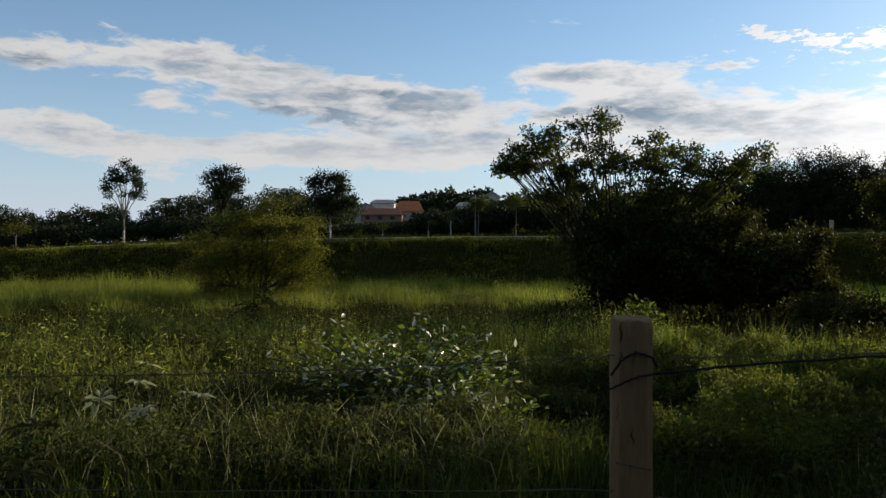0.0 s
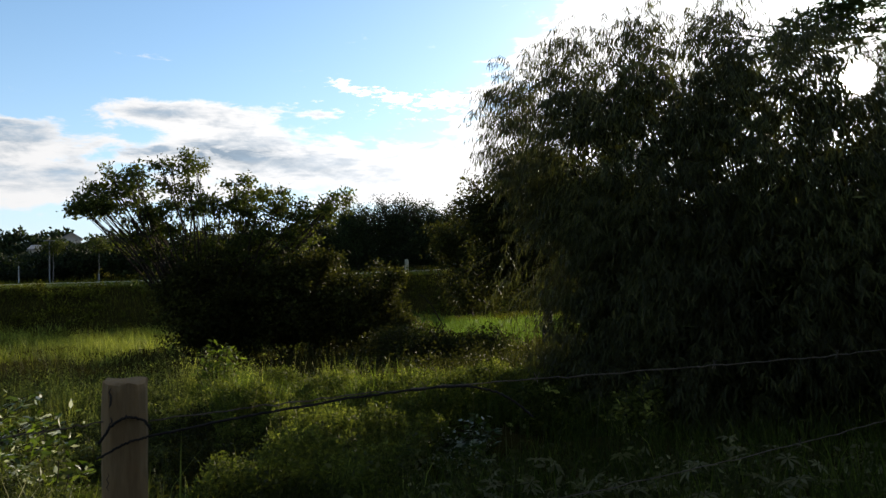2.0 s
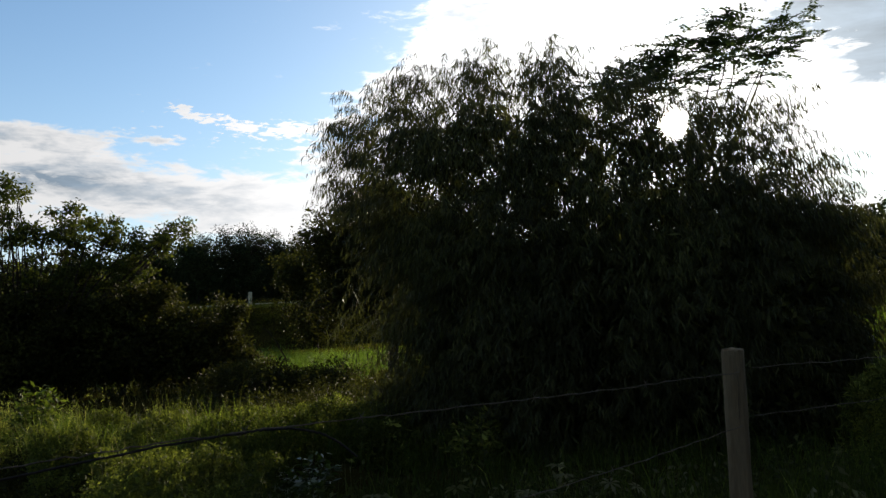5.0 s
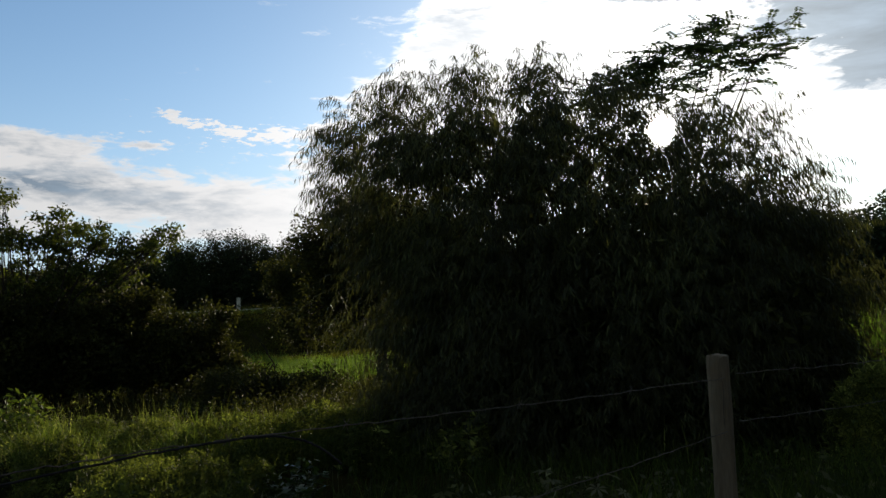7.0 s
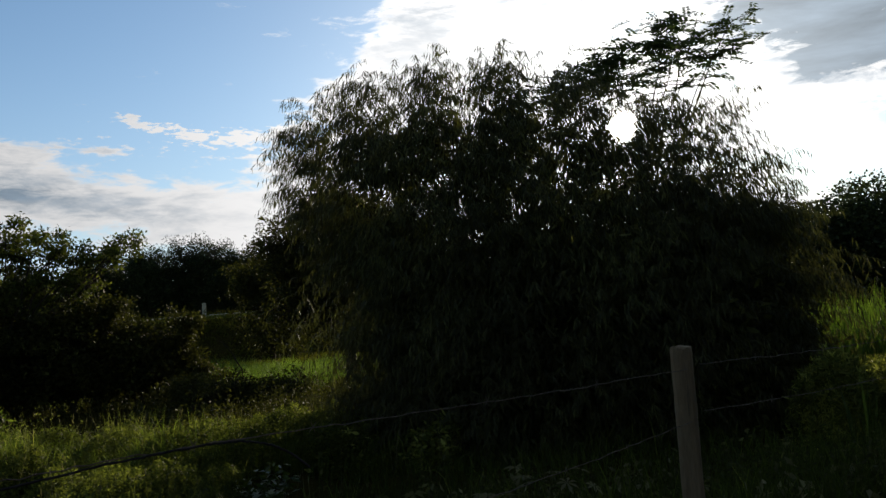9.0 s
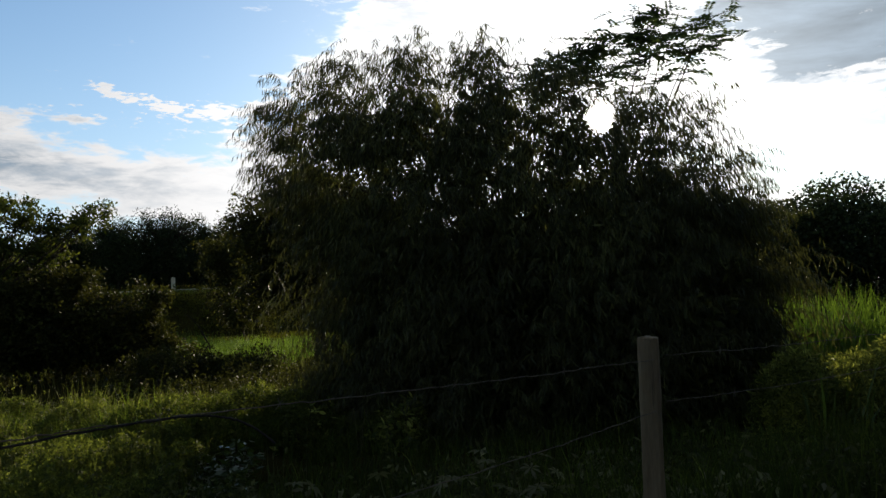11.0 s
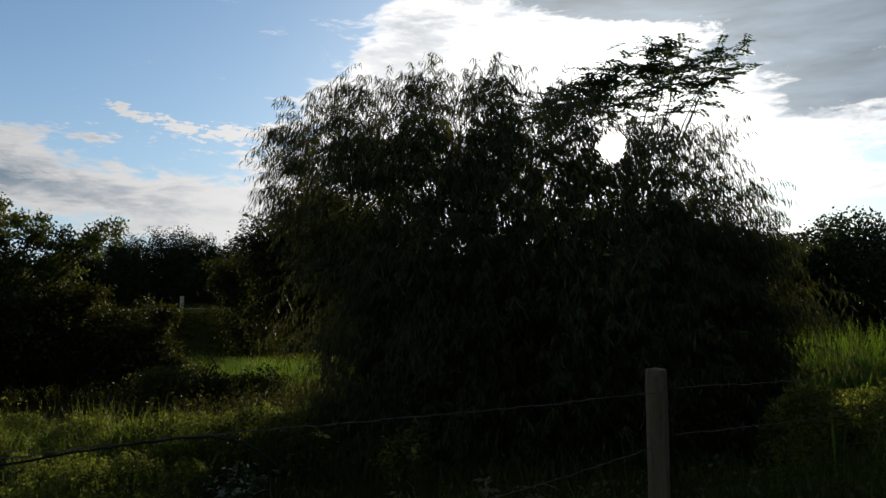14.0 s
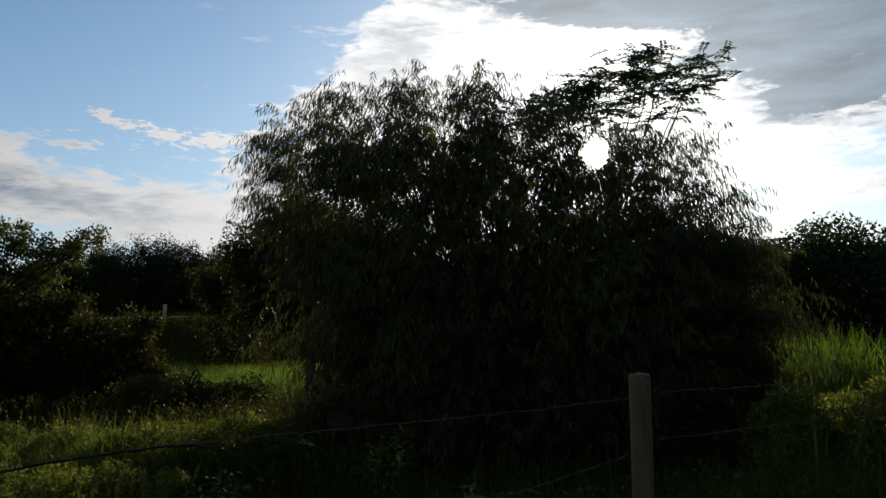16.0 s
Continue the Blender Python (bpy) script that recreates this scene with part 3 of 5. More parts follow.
def mounds(name, n, area, count, radius, height, leaf, mat, label, seed, width=0.42, skin=0.07, bare=0.04, tall=None):
    """Low tangles: rounded mounds, each a skin of small leaves over dark hollows, with gaps between the mounds."""
    rng = np.random.default_rng(seed)
    cx, cy = area(count, rng)
    cr = rng.uniform(*radius, len(cx))
    ch = rng.uniform(*height, len(cx)) * (cr / radius[1]) ** 0.5
    if tall is not None:
        ch = ch * tall(cx, cy)

    def top(x, y):
        z = np.zeros(len(x))
        for a, b, r, h in zip(cx, cy, cr, ch):
            q = 1 - ((x - a) / r) ** 2 - ((y - b) / r) ** 2
            z = np.maximum(z, h * np.sqrt(np.maximum(q, 0)))
        return z + (0.07 * np.sin(x * 11 + 2 * np.sin(y * 7)) * np.sin(y * 10 + x * 3) + 0.06 * np.sin(x * 23 + y * 5) * np.sin(y * 19 - x * 7)) * (z > 0.02)

    x, y = area(n, rng)
    z = top(x, y)
    keep = (z > 0.06) | (rng.uniform(0, 1, len(x)) < bare)
    x, y, z = x[keep], y[keep], z[keep]
    d = 0.05
    nx, ny = (z - top(x + d, y)) / d, (z - top(x, y + d)) / d
    face = unit(np.stack([np.clip(nx, -3, 3), np.clip(ny, -3, 3), np.ones(len(x))], 1) + rng.normal(size=(len(x), 3)) * 0.8)
    z = z - rng.exponential(skin, len(x)) + 0.03
    p = np.stack([x, y, land(x, y) + np.maximum(z, 0.02)], 1) + rng.normal(size=(len(x), 3)) * 0.02
    along = unit(np.cross(face, rand_dirs(len(x), rng)) + face * rng.uniform(-0.2, 0.6, (len(x), 1)))
    L = rng.uniform(*leaf, len(x))
    v, f = leaf_quads(p, along, L, L * width, rng, 0.15, 0.42, facing=face)
    # shoots that stand out of the skin
    m = len(x) // 45
    i = rng.integers(0, len(x), m)
    v2, f2 = blades(p[i] - np.array([0, 0, 0.1]), rng.uniform(0.15, 0.34, m), 0.007, rng.uniform(0.1, 0.7, m), rng)
    v, f = join([(v, f), (v2, f2)])
    return stuff(name, v, f, mat, label, "weeds")


def vine_place(n, rng):
    x, y = sector(n, 6.6, 13.4, 10, 44, rng)
    r, a = np.hypot(x, y), np.degrees(np.arctan2(x, y))
    k = room(x, y) & (r > 6.6 + 4.2 * step(a, 24, 34))
    return x[k], y[k]


def ridge_grass():
    """Fine fresh grass along the crest of the bank, before the dark hollow."""
    rng = np.random.default_rng(28)
    n = 15000
    x, y = sector(n, 10.6, 14.2, 13, 44, rng)
    k = np.sin(x * 1.9 + np.sin(y * 2.2)) + np.sin(y * 1.4 - x * 0.9) > rng.uniform(-1.3, 1.0, n)
    x, y = x[k], y[k]
    n = len(x)
    h = rng.uniform(0.4, 0.95, n) * hummock(x, y)
    v, f = blades(ground_points(x, y), h, rng.uniform(0.007, 0.012, n), rng.uniform(0.1, 0.7, n), rng, (-0.05, -0.02))
    stuff("ridge_grass", v, f, M_FRESH, "fresh green sunlit grass along the crest of the bank", "grass")


def left_place(n, rng):
    return sector(n, 7.6, 12.6, -36, 12, rng)


def shade_place(n, rng):
    x, y = sector(n, 3.6, 8.6, 16, 80, rng)
    k = np.sin(x * 2.1 + np.sin(y * 1.7)) + np.sin(y * 2.6 - x) > -0.7
    return x[k], y[k]


def hollow_place(n, rng):
    return sector(n, 6.6, 13.4, 2.5, 17.5, rng)


def bank_place(n, rng):
    x = rng.uniform(-58, 62, n)
    return x, road_y(x) - rng.uniform(4.2, 13.5, n)


verge_grass()
weed_grass()
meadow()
mounds("vine_bank", 165000, vine_place, 330, (0.2, 0.55), (0.35, 0.75), (0.03, 0.065), M_VINE, "sunlit tangle of small-leaved vines on the bank", 21)
ridge_grass()
leafy_weeds("edge_weeds", 5200, lambda n, rng: sector(n, 11.8, 16.6, -36, 15, rng), (0.6, 0.95), (0.035, 0.075), 14, M_WEED, "dense yellow-green feathery weeds at the edge of the hollow", 27, 0.045, 0.25, clumps=6, even=True)
leafy_weeds("leafy_weeds", 2500, left_place, (0.4, 0.9), (0.04, 0.09), 18, M_WEED, "yellow-green leafy weeds between tall grass", 22, 0.05, 0.26, clumps=5)
mounds("weed_mounds", 90000, lambda n, rng: sector(n, 8.4, 14.6, -36, 10, rng), 300, (0.2, 0.55), (0.4, 0.8), (0.04, 0.085), M_TANGLE, "rounded dull green weed mounds with dark gaps between", 29, 0.3, 0.1, tall=lambda x, y: 0.62 + 0.3 * step(np.hypot(x, y), 9.5, 12.5))
mounds("tangle_mounds", 70000, lambda n, rng: sector(n, 5.6, 9.2, -36, 4, rng), 150, (0.25, 0.6), (0.25, 0.5), (0.03, 0.07), M_TANGLE, "low brownish tangle of weeds before the bush", 30, 0.3, 0.08)
leafy_weeds("tangled_weeds", 1200, lambda n, rng: sector(n, 5.6, 9.5, -36, 3, rng), (0.2, 0.6), (0.035, 0.08), 12, M_TANGLE, "tangled low weeds with brownish stems", 24, 0.08, clumps=8)
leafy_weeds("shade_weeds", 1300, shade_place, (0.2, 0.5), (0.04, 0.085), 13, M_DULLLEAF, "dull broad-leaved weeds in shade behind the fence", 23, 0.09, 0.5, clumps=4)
leafy_weeds("pale_weeds", 170, shade_place, (0.3, 0.55), (0.05, 0.10), 10, M_PALEDULL, "pale broad-leaved weeds standing out of the shade", 35, 0.08, 0.5, clumps=4)
leafy_weeds("bank_weeds", 4600, bank_place, (0.3, 0.9), (0.12, 0.24), 9, M_BANK, "clumps of taller weeds on the road bank", 26, 0.22, 0.5, clumps=6)
# shade of both hollows is put into the dark leaf colour of these weeds
leafy_weeds("foot_weeds", 2600, lambda n, rng: sector(n, 12.8, 21.0, 24, 44, rng), (0.35, 0.9), (0.05, 0.11), 14, M_DARKLEAF, "weeds in the hollow beside the weeping tree, shade put into their dark colour", 34, 0.12, 0.35, clumps=8)
leafy_weeds("hollow_weeds", 2300, hollow_place, (0.12, 0.4), (0.03, 0.09), 10, M_DARKLEAF, "low weeds in the hollow, its shade put into their dark colour", 25, bare=False)


# ---- trees ----
def tree(name, at, label, lobes, leaf, per_tip, leaf_mat, bark, trunk_h=1.0, trunk_r=0.15, tips=40, clump=0.35, hang=0.0, seed=1, aspect=0.45, limbs=1, category="tree", group="", lean=(0, 0), lime=0.0):
    """A tree: tapered trunk and limbs to each lobe of the crown; leaves in clumps round the ends of its twigs.
    lobes: dx, dy, dz (from the base), half sizes rx, ry, rz, share of twigs."""
    rng = np.random.default_rng(seed)
    base = np.array([at[0], at[1], float(land(at[0], at[1])) - 0.1 if len(at) == 2 else at[2]])
    empty = thing(name, base, label, category, group)
    wood, pos_all, dir_all = [], [], []
    stems = []
    for s in range(limbs):
        off = rng.normal(size=2) * trunk_r * (2.2 if limbs > 1 else 0)
        fork = np.array([lean[0] + off[0] * 2.5, lean[1] + off[1] * 2.5, trunk_h * rng.uniform(0.8, 1.15)])
        stems.append(fork)
        r0 = trunk_r * (1.0 if limbs == 1 else rng.uniform(0.6, 1.0))
        pts = bent((off[0], off[1], 0), fork, 6, 0.0, rng, 0.08)
        wood.append(tube(pts, np.linspace(r0 * 1.25, r0 * 0.8, 6), 8))
    for dx, dy, dz, rx, ry, rz, share in lobes:
        c = np.array([dx, dy, dz], float)
        fork = stems[int(np.argmin([np.hypot(f[0] - dx, f[1] - dy) + rng.uniform(0, 0.3) for f in stems]))]
        wood.append(tube(bent(fork, c, 7, 0.06, rng, 0.10), np.linspace(trunk_r * 0.75, trunk_r * 0.28, 7), 6))
        m = max(3, int(tips * share))
        d = rand_dirs(m, rng)
        lump = 1 + 0.3 * np.sin(d[:, :1] * 4.3 + dx * 3) * np.sin(d[:, 2:] * 5.1 + dz * 2)
        ends = c + d * np.array([rx, ry, rz]) * (rng.uniform(0.2, 1.12, m) ** 0.6)[:, None] * lump
        back = rng.uniform(0, 1, m) < 0.16
        ends[back] = fork + (ends[back] - fork) * rng.uniform(0.45, 0.95, (back.sum(), 1))
        ends[:, 2] = np.maximum(ends[:, 2], 0.15)
        for e in ends:
            wood.append(tube(bent(c + (e - c) * 0.08, e, 4, 0.05, rng, 0.12), np.linspace(trunk_r * 0.2, 0.006 + trunk_r * 0.03, 4), 4))
        q = np.repeat(ends, per_tip, 0) + rng.normal(size=(m * per_tip, 3)) * clump * np.array([1, 1, 0.7])
        pos_all.append(q)
        dd = unit(rng.normal(size=q.shape) + unit(q - np.repeat(ends, per_tip, 0)) * 0.6 + np.array([0, 0, -hang]))
        dir_all.append(dd)
    v, f = join(wood)
    part("trunk", np_mesh("trunk", v, f, bark, True), empty)
    if lime:
        v, f = tube([(0, 0, 0), (lean[0] * 0.5, lean[1] * 0.5, lime)], [trunk_r * 1.3, trunk_r * 1.12], 9)
        part("limewash", np_mesh("limewash", v, f, M_LIME, True), empty, "white limewash round the lower trunk")
    pos, dr = np.concatenate(pos_all), np.concatenate(dir_all)
    L = rng.uniform(leaf * 0.7, leaf * 1.25, len(pos))
    v, f = leaf_quads(pos, dr, L, L * aspect, rng)
    part("crown", np_mesh("crown", v, f, leaf_mat), empty)
    return empty


# the weeping tree's outline, seen from the fence: offset towards the walker's left, height over its foot
DOME_TOP = ((-4.9, 2.2), (-4.6, 3.1), (-4.1, 3.9), (-3.9, 4.4), (-3.4, 5.3), (-3.0, 5.7), (-2.0, 5.75), (-1.2, 5.95), (-0.5, 6.5), (0.0, 6.75), (0.8, 6.6), (1.6, 6.7), (2.4, 6.65), (3.0, 6.25), (3.9, 5.85), (4.4, 5.0), (4.7, 3.6))
DOME_LEFT = ((0.2, 3.2), (1.8, 3.05), (2.7, 2.85), (3.3, 3.0), (4.0, 3.65), (5.2, 4.0), (6.4, 3.8))
DOME_RIGHT = ((0.2, -3.4), (1.4, -3.7), (2.8, -4.1), (3.7, -4.0), (4.3, -3.9), (5.8, -3.2), (6.4, -3.0))
# thin places in the crown where the sky shows: offset, height, half width, half height
THIN = ((2.6, 4.6, 0.36, 0.3), (2.95, 4.95, 0.14, 0.16), (1.35, 4.95, 0.18, 0.16), (1.15, 4.45, 0.12, 0.25), (0.92, 3.95, 0.11, 0.22), (0.32, 4.3, 0.11, 0.3), (-0.22, 3.95, 0.10, 0.2), (-0.5, 4.75, 0.24, 0.1), (-2.0, 4.65, 0.12, 0.28), (-2.7, 4.75, 0.22, 0.1), (-1.15, 4.6, 0.2, 0.08))


def pairs(v, table):
    return np.interp(v, [q[0] for q in table], [q[1] for q in table])


def willow():
    """The great weeping tree: long narrow leaves drooping from arching sprigs in a broad dome."""
    rng = np.random.default_rng(31)
    base = np.array([10.2, 8.3, -1.14])
    empty = thing("weeping_tree", base, "broad weeping tree with narrow drooping leaves, black against the sun", "tree")
    eye = np.array([0.39, -0.17, 1.55]) - base
    dist = math.hypot(eye[0], eye[1])
    to_cam = unit(np.array([eye[0], eye[1], 0.0]))
    side = np.array([to_cam[1], -to_cam[0], 0.0])          # towards the walker's left
    up = np.array([0, 0, 1.0])
    sun_v = np.array(SUN_DIR)

    def off_sun(p):
        return np.degrees(np.arccos(np.clip(unit(p - eye) @ sun_v, -1, 1)))

    specks = [(rng.uniform(-3.2, 3.4), rng.uniform(3.5, 5.5), rng.uniform(0.04, 0.09)) for _ in range(70)]

    def thin_spot(p, grow=1.0):
        """True in the thin places of the crown."""
        q = p - eye
        scale = dist / np.maximum(-(q @ to_cam), 1.0)
        u, w = (q @ side) * scale, q[:, 2] * scale + eye[2]
        inside = np.zeros(len(p), bool)
        for a, h, r in specks:
            inside |= (u - a) ** 2 + (0.7 * (w - h)) ** 2 < (r * grow) ** 2
        for a, h, ra, rh in THIN:
            ragged = 1 + 0.45 * np.sin(u * 17 + h * 9) * np.sin(w * 15 + a * 5)
            inside |= ((u - a) / (ra * grow)) ** 2 + ((w - h) / (rh * grow)) ** 2 < ragged
        return inside

    def dome(n, rim, shell):
        """Random places inside the dome at least rim from its outline; shell below 1 crowds them to the outside."""
        a, h = rng.uniform(-4.9, 4.5, n), rng.uniform(0.25, 6.7, n)
        top = pairs(a, DOME_TOP) + 0.22 * np.sin(a * 5.3) + 0.13 * np.sin(a * 11 + 1)
        e = np.minimum(np.minimum(top - h, pairs(h, DOME_LEFT) + 0.2 * np.sin(h * 6) - a), a - pairs(h, DOME_RIGHT) + 0.15 * np.sin(h * 7))
        k = e > rim
        a, h, e = a[k], h[k], e[k]
        deep = (2.3 * np.sqrt(np.clip((e - rim) / 2.0, 0, 1)) + 0.25) * np.clip(1.25 - h / 9, 0.5, 1)
        t = deep * rng.uniform(0, 1, len(a)) ** shell * np.where(rng.uniform(0, 1, len(a)) < 0.62, 1, -1)
        return side * a[:, None] + to_cam * t[:, None] + up * h[:, None], e

    wood = []
    for s in range(6):
        off = rng.normal(size=2) * 0.35
        fork = np.array([off[0] * 2, off[1] * 2, rng.uniform(1.2, 2.0)]) - to_cam * 0.5
        wood.append(tube(bent((off[0] * 0.6, off[1] * 0.6, 0), fork, 6, 0, rng, 0.08), np.linspace(0.13, 0.08, 6), 8))
        for q in range(2):
            a = -3.2 + 6.6 * (s * 2 + q) / 11
            twig = bent(fork, side * a - to_cam * 0.4 + up * (pairs(a, DOME_TOP) - 1.3), 13, 0.1, rng, 0.1)
            if not past_sun(twig, base):
                wood.append(tube(twig, np.linspace(0.045, 0.012, 13), 6))
    # heads of sprigs, in bunches with gaps between
    heads, edge = dome(5600, 0.12, 0.5)
    ha, hh, ht = heads @ side, heads[:, 2], heads @ to_cam
    bunch = np.sin(2.4 * ha + 1.4 * np.sin(1.9 * hh)) + np.sin(2.7 * hh - 1.3 * ht + 0.6 * ha)
    heads = heads[(bunch > rng.uniform(-2.6, 0.1, len(heads))) & (rng.uniform(0, 1, len(heads)) < 1 - 0.42 * step(hh, 3.4, 4.4))]
    for k in range(0, len(heads), 5):
        twig = bent(heads[k] * np.array([0.55, 0.55, 0.7]), heads[k], 9, 0.06, rng, 0.1)
        if not past_sun(twig, base):
            wood.append(tube(twig, np.linspace(0.011, 0.003, 9), 4))
    each = 6
    P = np.repeat(heads, each, 0) + rng.normal(size=(len(heads) * each, 3)) * np.array([0.17, 0.17, 0.15])
    D = unit(P * np.array([1, 1, 0]) * 0.28 + up * 0.75 + rng.normal(size=P.shape) * 0.42)
    length = rng.uniform(0.3, 0.62, len(P))
    # upright leaders that break the outline
    m = 60
    a = rng.uniform(-3.3, 4.2, m)
    lead = side * a[:, None] + to_cam * rng.normal(size=(m, 1)) * 0.5 + up * (pairs(a, DOME_TOP)[:, None] - 0.35)
    P = np.concatenate([P, np.repeat(lead, 3, 0) + rng.normal(size=(m * 3, 3)) * 0.07])
    D = np.concatenate([D, unit(np.repeat(side * a[:, None] * 0.1 + rng.normal(size=(m, 3)) * 0.22, 3, 0) + up + rng.normal(size=(m * 3, 3)) * 0.14)])
    length = np.concatenate([length, np.repeat(rng.uniform(0.5, 1.05, m), 3)])
    # long strands hanging at both flanks
    m = 150
    left = rng.uniform(0, 1, m) < 0.3
    a = np.where(left, rng.uniform(2.6, 3.8, m), rng.uniform(-4.8, -3.6, m))
    h = np.where(left, rng.uniform(1.9, 2.6, m) + (a - 2.6) * 0.8, rng.uniform(1.2, 3.5, m))
    P = np.concatenate([P, side * a[:, None] + to_cam * rng.normal(size=(m, 1)) * 0.7 + up * h[:, None]])
    D = np.concatenate([D, unit(side * np.sign(a)[:, None] * 0.5 + rng.normal(size=(m, 3)) * 0.3 - up * 0.35)])
    length = np.concatenate([length, rng.uniform(0.5, 0.95, m)])
    keep = (P[:, 2] > 0.2) & ~(thin_spot(P) & (rng.uniform(0, 1, len(P)) < 0.72))
    P, D, length = P[keep], D[keep], length[keep]
    n, per = len(P), 13
    t = np.linspace(0.08, 1, per)[None, :, None]
    droop = rng.uniform(0.35, 0.75, (n, 1, 1))
    pts = P[:, None] + (D[:, None] * t - up * droop * t**2) * length[:, None, None]
    tang = unit(D[:, None] - up * 2 * droop * t + 0 * pts)
    alt = np.where(np.arange(per) % 2, 1.0, -1.0)[None, :, None]
    flank = unit(np.cross(tang, np.array([0.1, 0.2, 1.0]))) * alt
    along = unit(tang * 0.3 + flank * 0.42 - up * 0.95 + rng.normal(size=pts.shape) * 0.24)
    L = rng.uniform(0.11, 0.20, n * per)
    fp, fa = pts.reshape(-1, 3), along.reshape(-1, 3)
    # leaves round the sun are left out, standing in for glare over them
    gap = np.min([off_sun(fp + fa * L[:, None] * q) for q in (0.0, 0.33, 0.66, 1.0)], 0)
    open_ = (gap > 0.56) & (rng.uniform(0, 1, len(fp)) < 0.1 + 0.9 * step(gap, 0.56, 1.3))
    open_ &= ~(thin_spot(fp, 0.9) & (rng.uniform(0, 1, len(fp)) < 0.35))
    fp, fa, L = fp[open_], fa[open_], L[open_]
    v, f = leaf_quads(fp, fa, L, L * 0.105, rng, 0.2, 0.4)
    # stems of the sprigs
    q = pts[:, [0, per // 2, per - 1]]
    far = off_sun(q[:, 1]) > 2.0
    q, n = q[far], int(far.sum())
    sv = np.stack([q[:, 0], q[:, 1] + 0.004, q[:, 1] - 0.004, q[:, 2]], 1).reshape(-1, 3)
    i = np.arange(n)[:, None] * 4
    sf = np.concatenate([i + [0, 1, 2], i + [1, 3, 2]], 1).reshape(-1, 3)
    # shaded leaves deep inside, thinner towards the top
    ip, edge = dome(190000, 0.4, 0.8)
    k = (rng.uniform(0, 1, len(ip)) < np.maximum(np.clip((4.6 - ip[:, 2]) / 1.4, 0.05, 1.0), 0.75 * step(edge, 0.5, 1.5))) & (rng.uniform(0, 1, len(ip)) < step(off_sun(ip), 0.8, 1.8)) & ~(thin_spot(ip) & (rng.uniform(0, 1, len(ip)) < 0.8))
    ip = ip[k]
    iv, if_ = leaf_quads(ip, unit(rng.normal(size=ip.shape) * 0.7 - up * 1.2), rng.uniform(0.14, 0.24, len(ip)), 0.034, rng)
    # dense heart of the crown
    core, edge = dome(16000, 0.8, 1.0)
    core = core[(core[:, 2] < 3.9) & (core @ to_cam < 0.6) & ~thin_spot(core, 1.2)]
    cv, cf = leaf_quads(core, unit(rng.normal(size=core.shape) - up * 1.2), rng.uniform(0.24, 0.36, len(core)), 0.09, rng)
    v, f = join([(v, f), (sv, sf), (iv, if_), (cv, cf)])
    part("crown", np_mesh("crown", v, f, M_WILLOW), empty)
    v, f = join(wood)
    part("trunk", np_mesh("trunk", v, f, M_BARK, True), empty)


willow()

# dark growth under and behind the weeping tree
for dx, dy, rx, rz, seed in ((11.9, 9.9, 2.0, 1.7, 35), (10.8, 9.8, 1.3, 1.3, 36), (12.6, 7.6, 2.0, 1.7, 37), (11.2, 6.2, 1.4, 1.1, 38), (10.9, 8.3, 1.8, 0.9, 39), (11.6, 7.0, 1.5, 0.8, 40)):
    tree("undergrowth", (dx, dy), "dense dark shrub growing under the weeping tree", [(0, 0, rz, rx, 1.3, rz, 0.7), (0.6, 0, rz * 1.2, rx * 0.7, 1.1, rz * 0.8, 0.3)],
         0.17, 44, M_DARKLEAF, M_BARK, 0.4, 0.06, 240, 0.28, 0.1, seed, 0.45, limbs=3, category="shrub", group="shrubs under the weeping tree")

# spreading many-stemmed tree in the meadow, with the dark shrubs at its foot
FAN_TOP = ((-5.4, 7.2), (-4.6, 8.0), (-4.0, 8.5), (-3.0, 8.7), (-2.2, 8.5), (-1.4, 8.8), (-0.6, 9.0), (0.0, 8.6), (0.5, 7.6), (1.5, 8.3), (2.5, 8.0), (3.9, 7.9), (4.6, 7.0), (6.4, 7.6), (7.0, 7.5))
# clumps that stand up out of the crown: across, height, half width
FAN_TIPS = ((-5.4, 7.3, 0.4), (-4.8, 8.1, 0.4), (-4.1, 8.8, 0.4), (-3.3, 9.0, 0.3), (-2.8, 8.7, 0.3), (-2.2, 9.0, 0.3), (-1.6, 9.1, 0.3), (-0.9, 9.6, 0.35), (-0.8, 9.1, 0.4), (-0.2, 9.4, 0.35), (1.4, 8.5, 0.5), (2.1, 8.6, 0.35), (2.9, 8.2, 0.35), (3.9, 8.2, 0.5), (5.6, 7.5, 0.3), (6.2, 7.8, 0.35), (6.9, 7.9, 0.3))
FAN_UNDER = ((-5.4, 7.0), (-3.5, 6.3), (-1.5, 5.6), (0.5, 4.6), (3.5, 5.0), (5.0, 6.6), (7.0, 7.2))


def fan_lobes(n, seed):
    """Small clumps of leaves spread through a fan-shaped crown, most of them near its upper side."""
    rng = np.random.default_rng(seed)
    out = []
    for i in range(n):
        dx = -5.3 + 12.1 * ((i + rng.uniform(0, 1)) / n) ** 1.2
        top, under = pairs(dx, FAN_TOP) - 0.05, pairs(dx, FAN_UNDER) + 0.2
        z = under + (top - under) * rng.uniform(0, 1) ** 0.8
        out.append((dx, rng.normal() * 0.8, z, rng.uniform(0.45, 0.75), 0.7, rng.uniform(0.3, 0.5), 0.018 if dx < 4.6 else 0.008))
    out += [(dx, rng.normal() * 0.6, z, w, 0.5, 0.28, 0.016) for dx, z, w in FAN_TIPS]
    return out


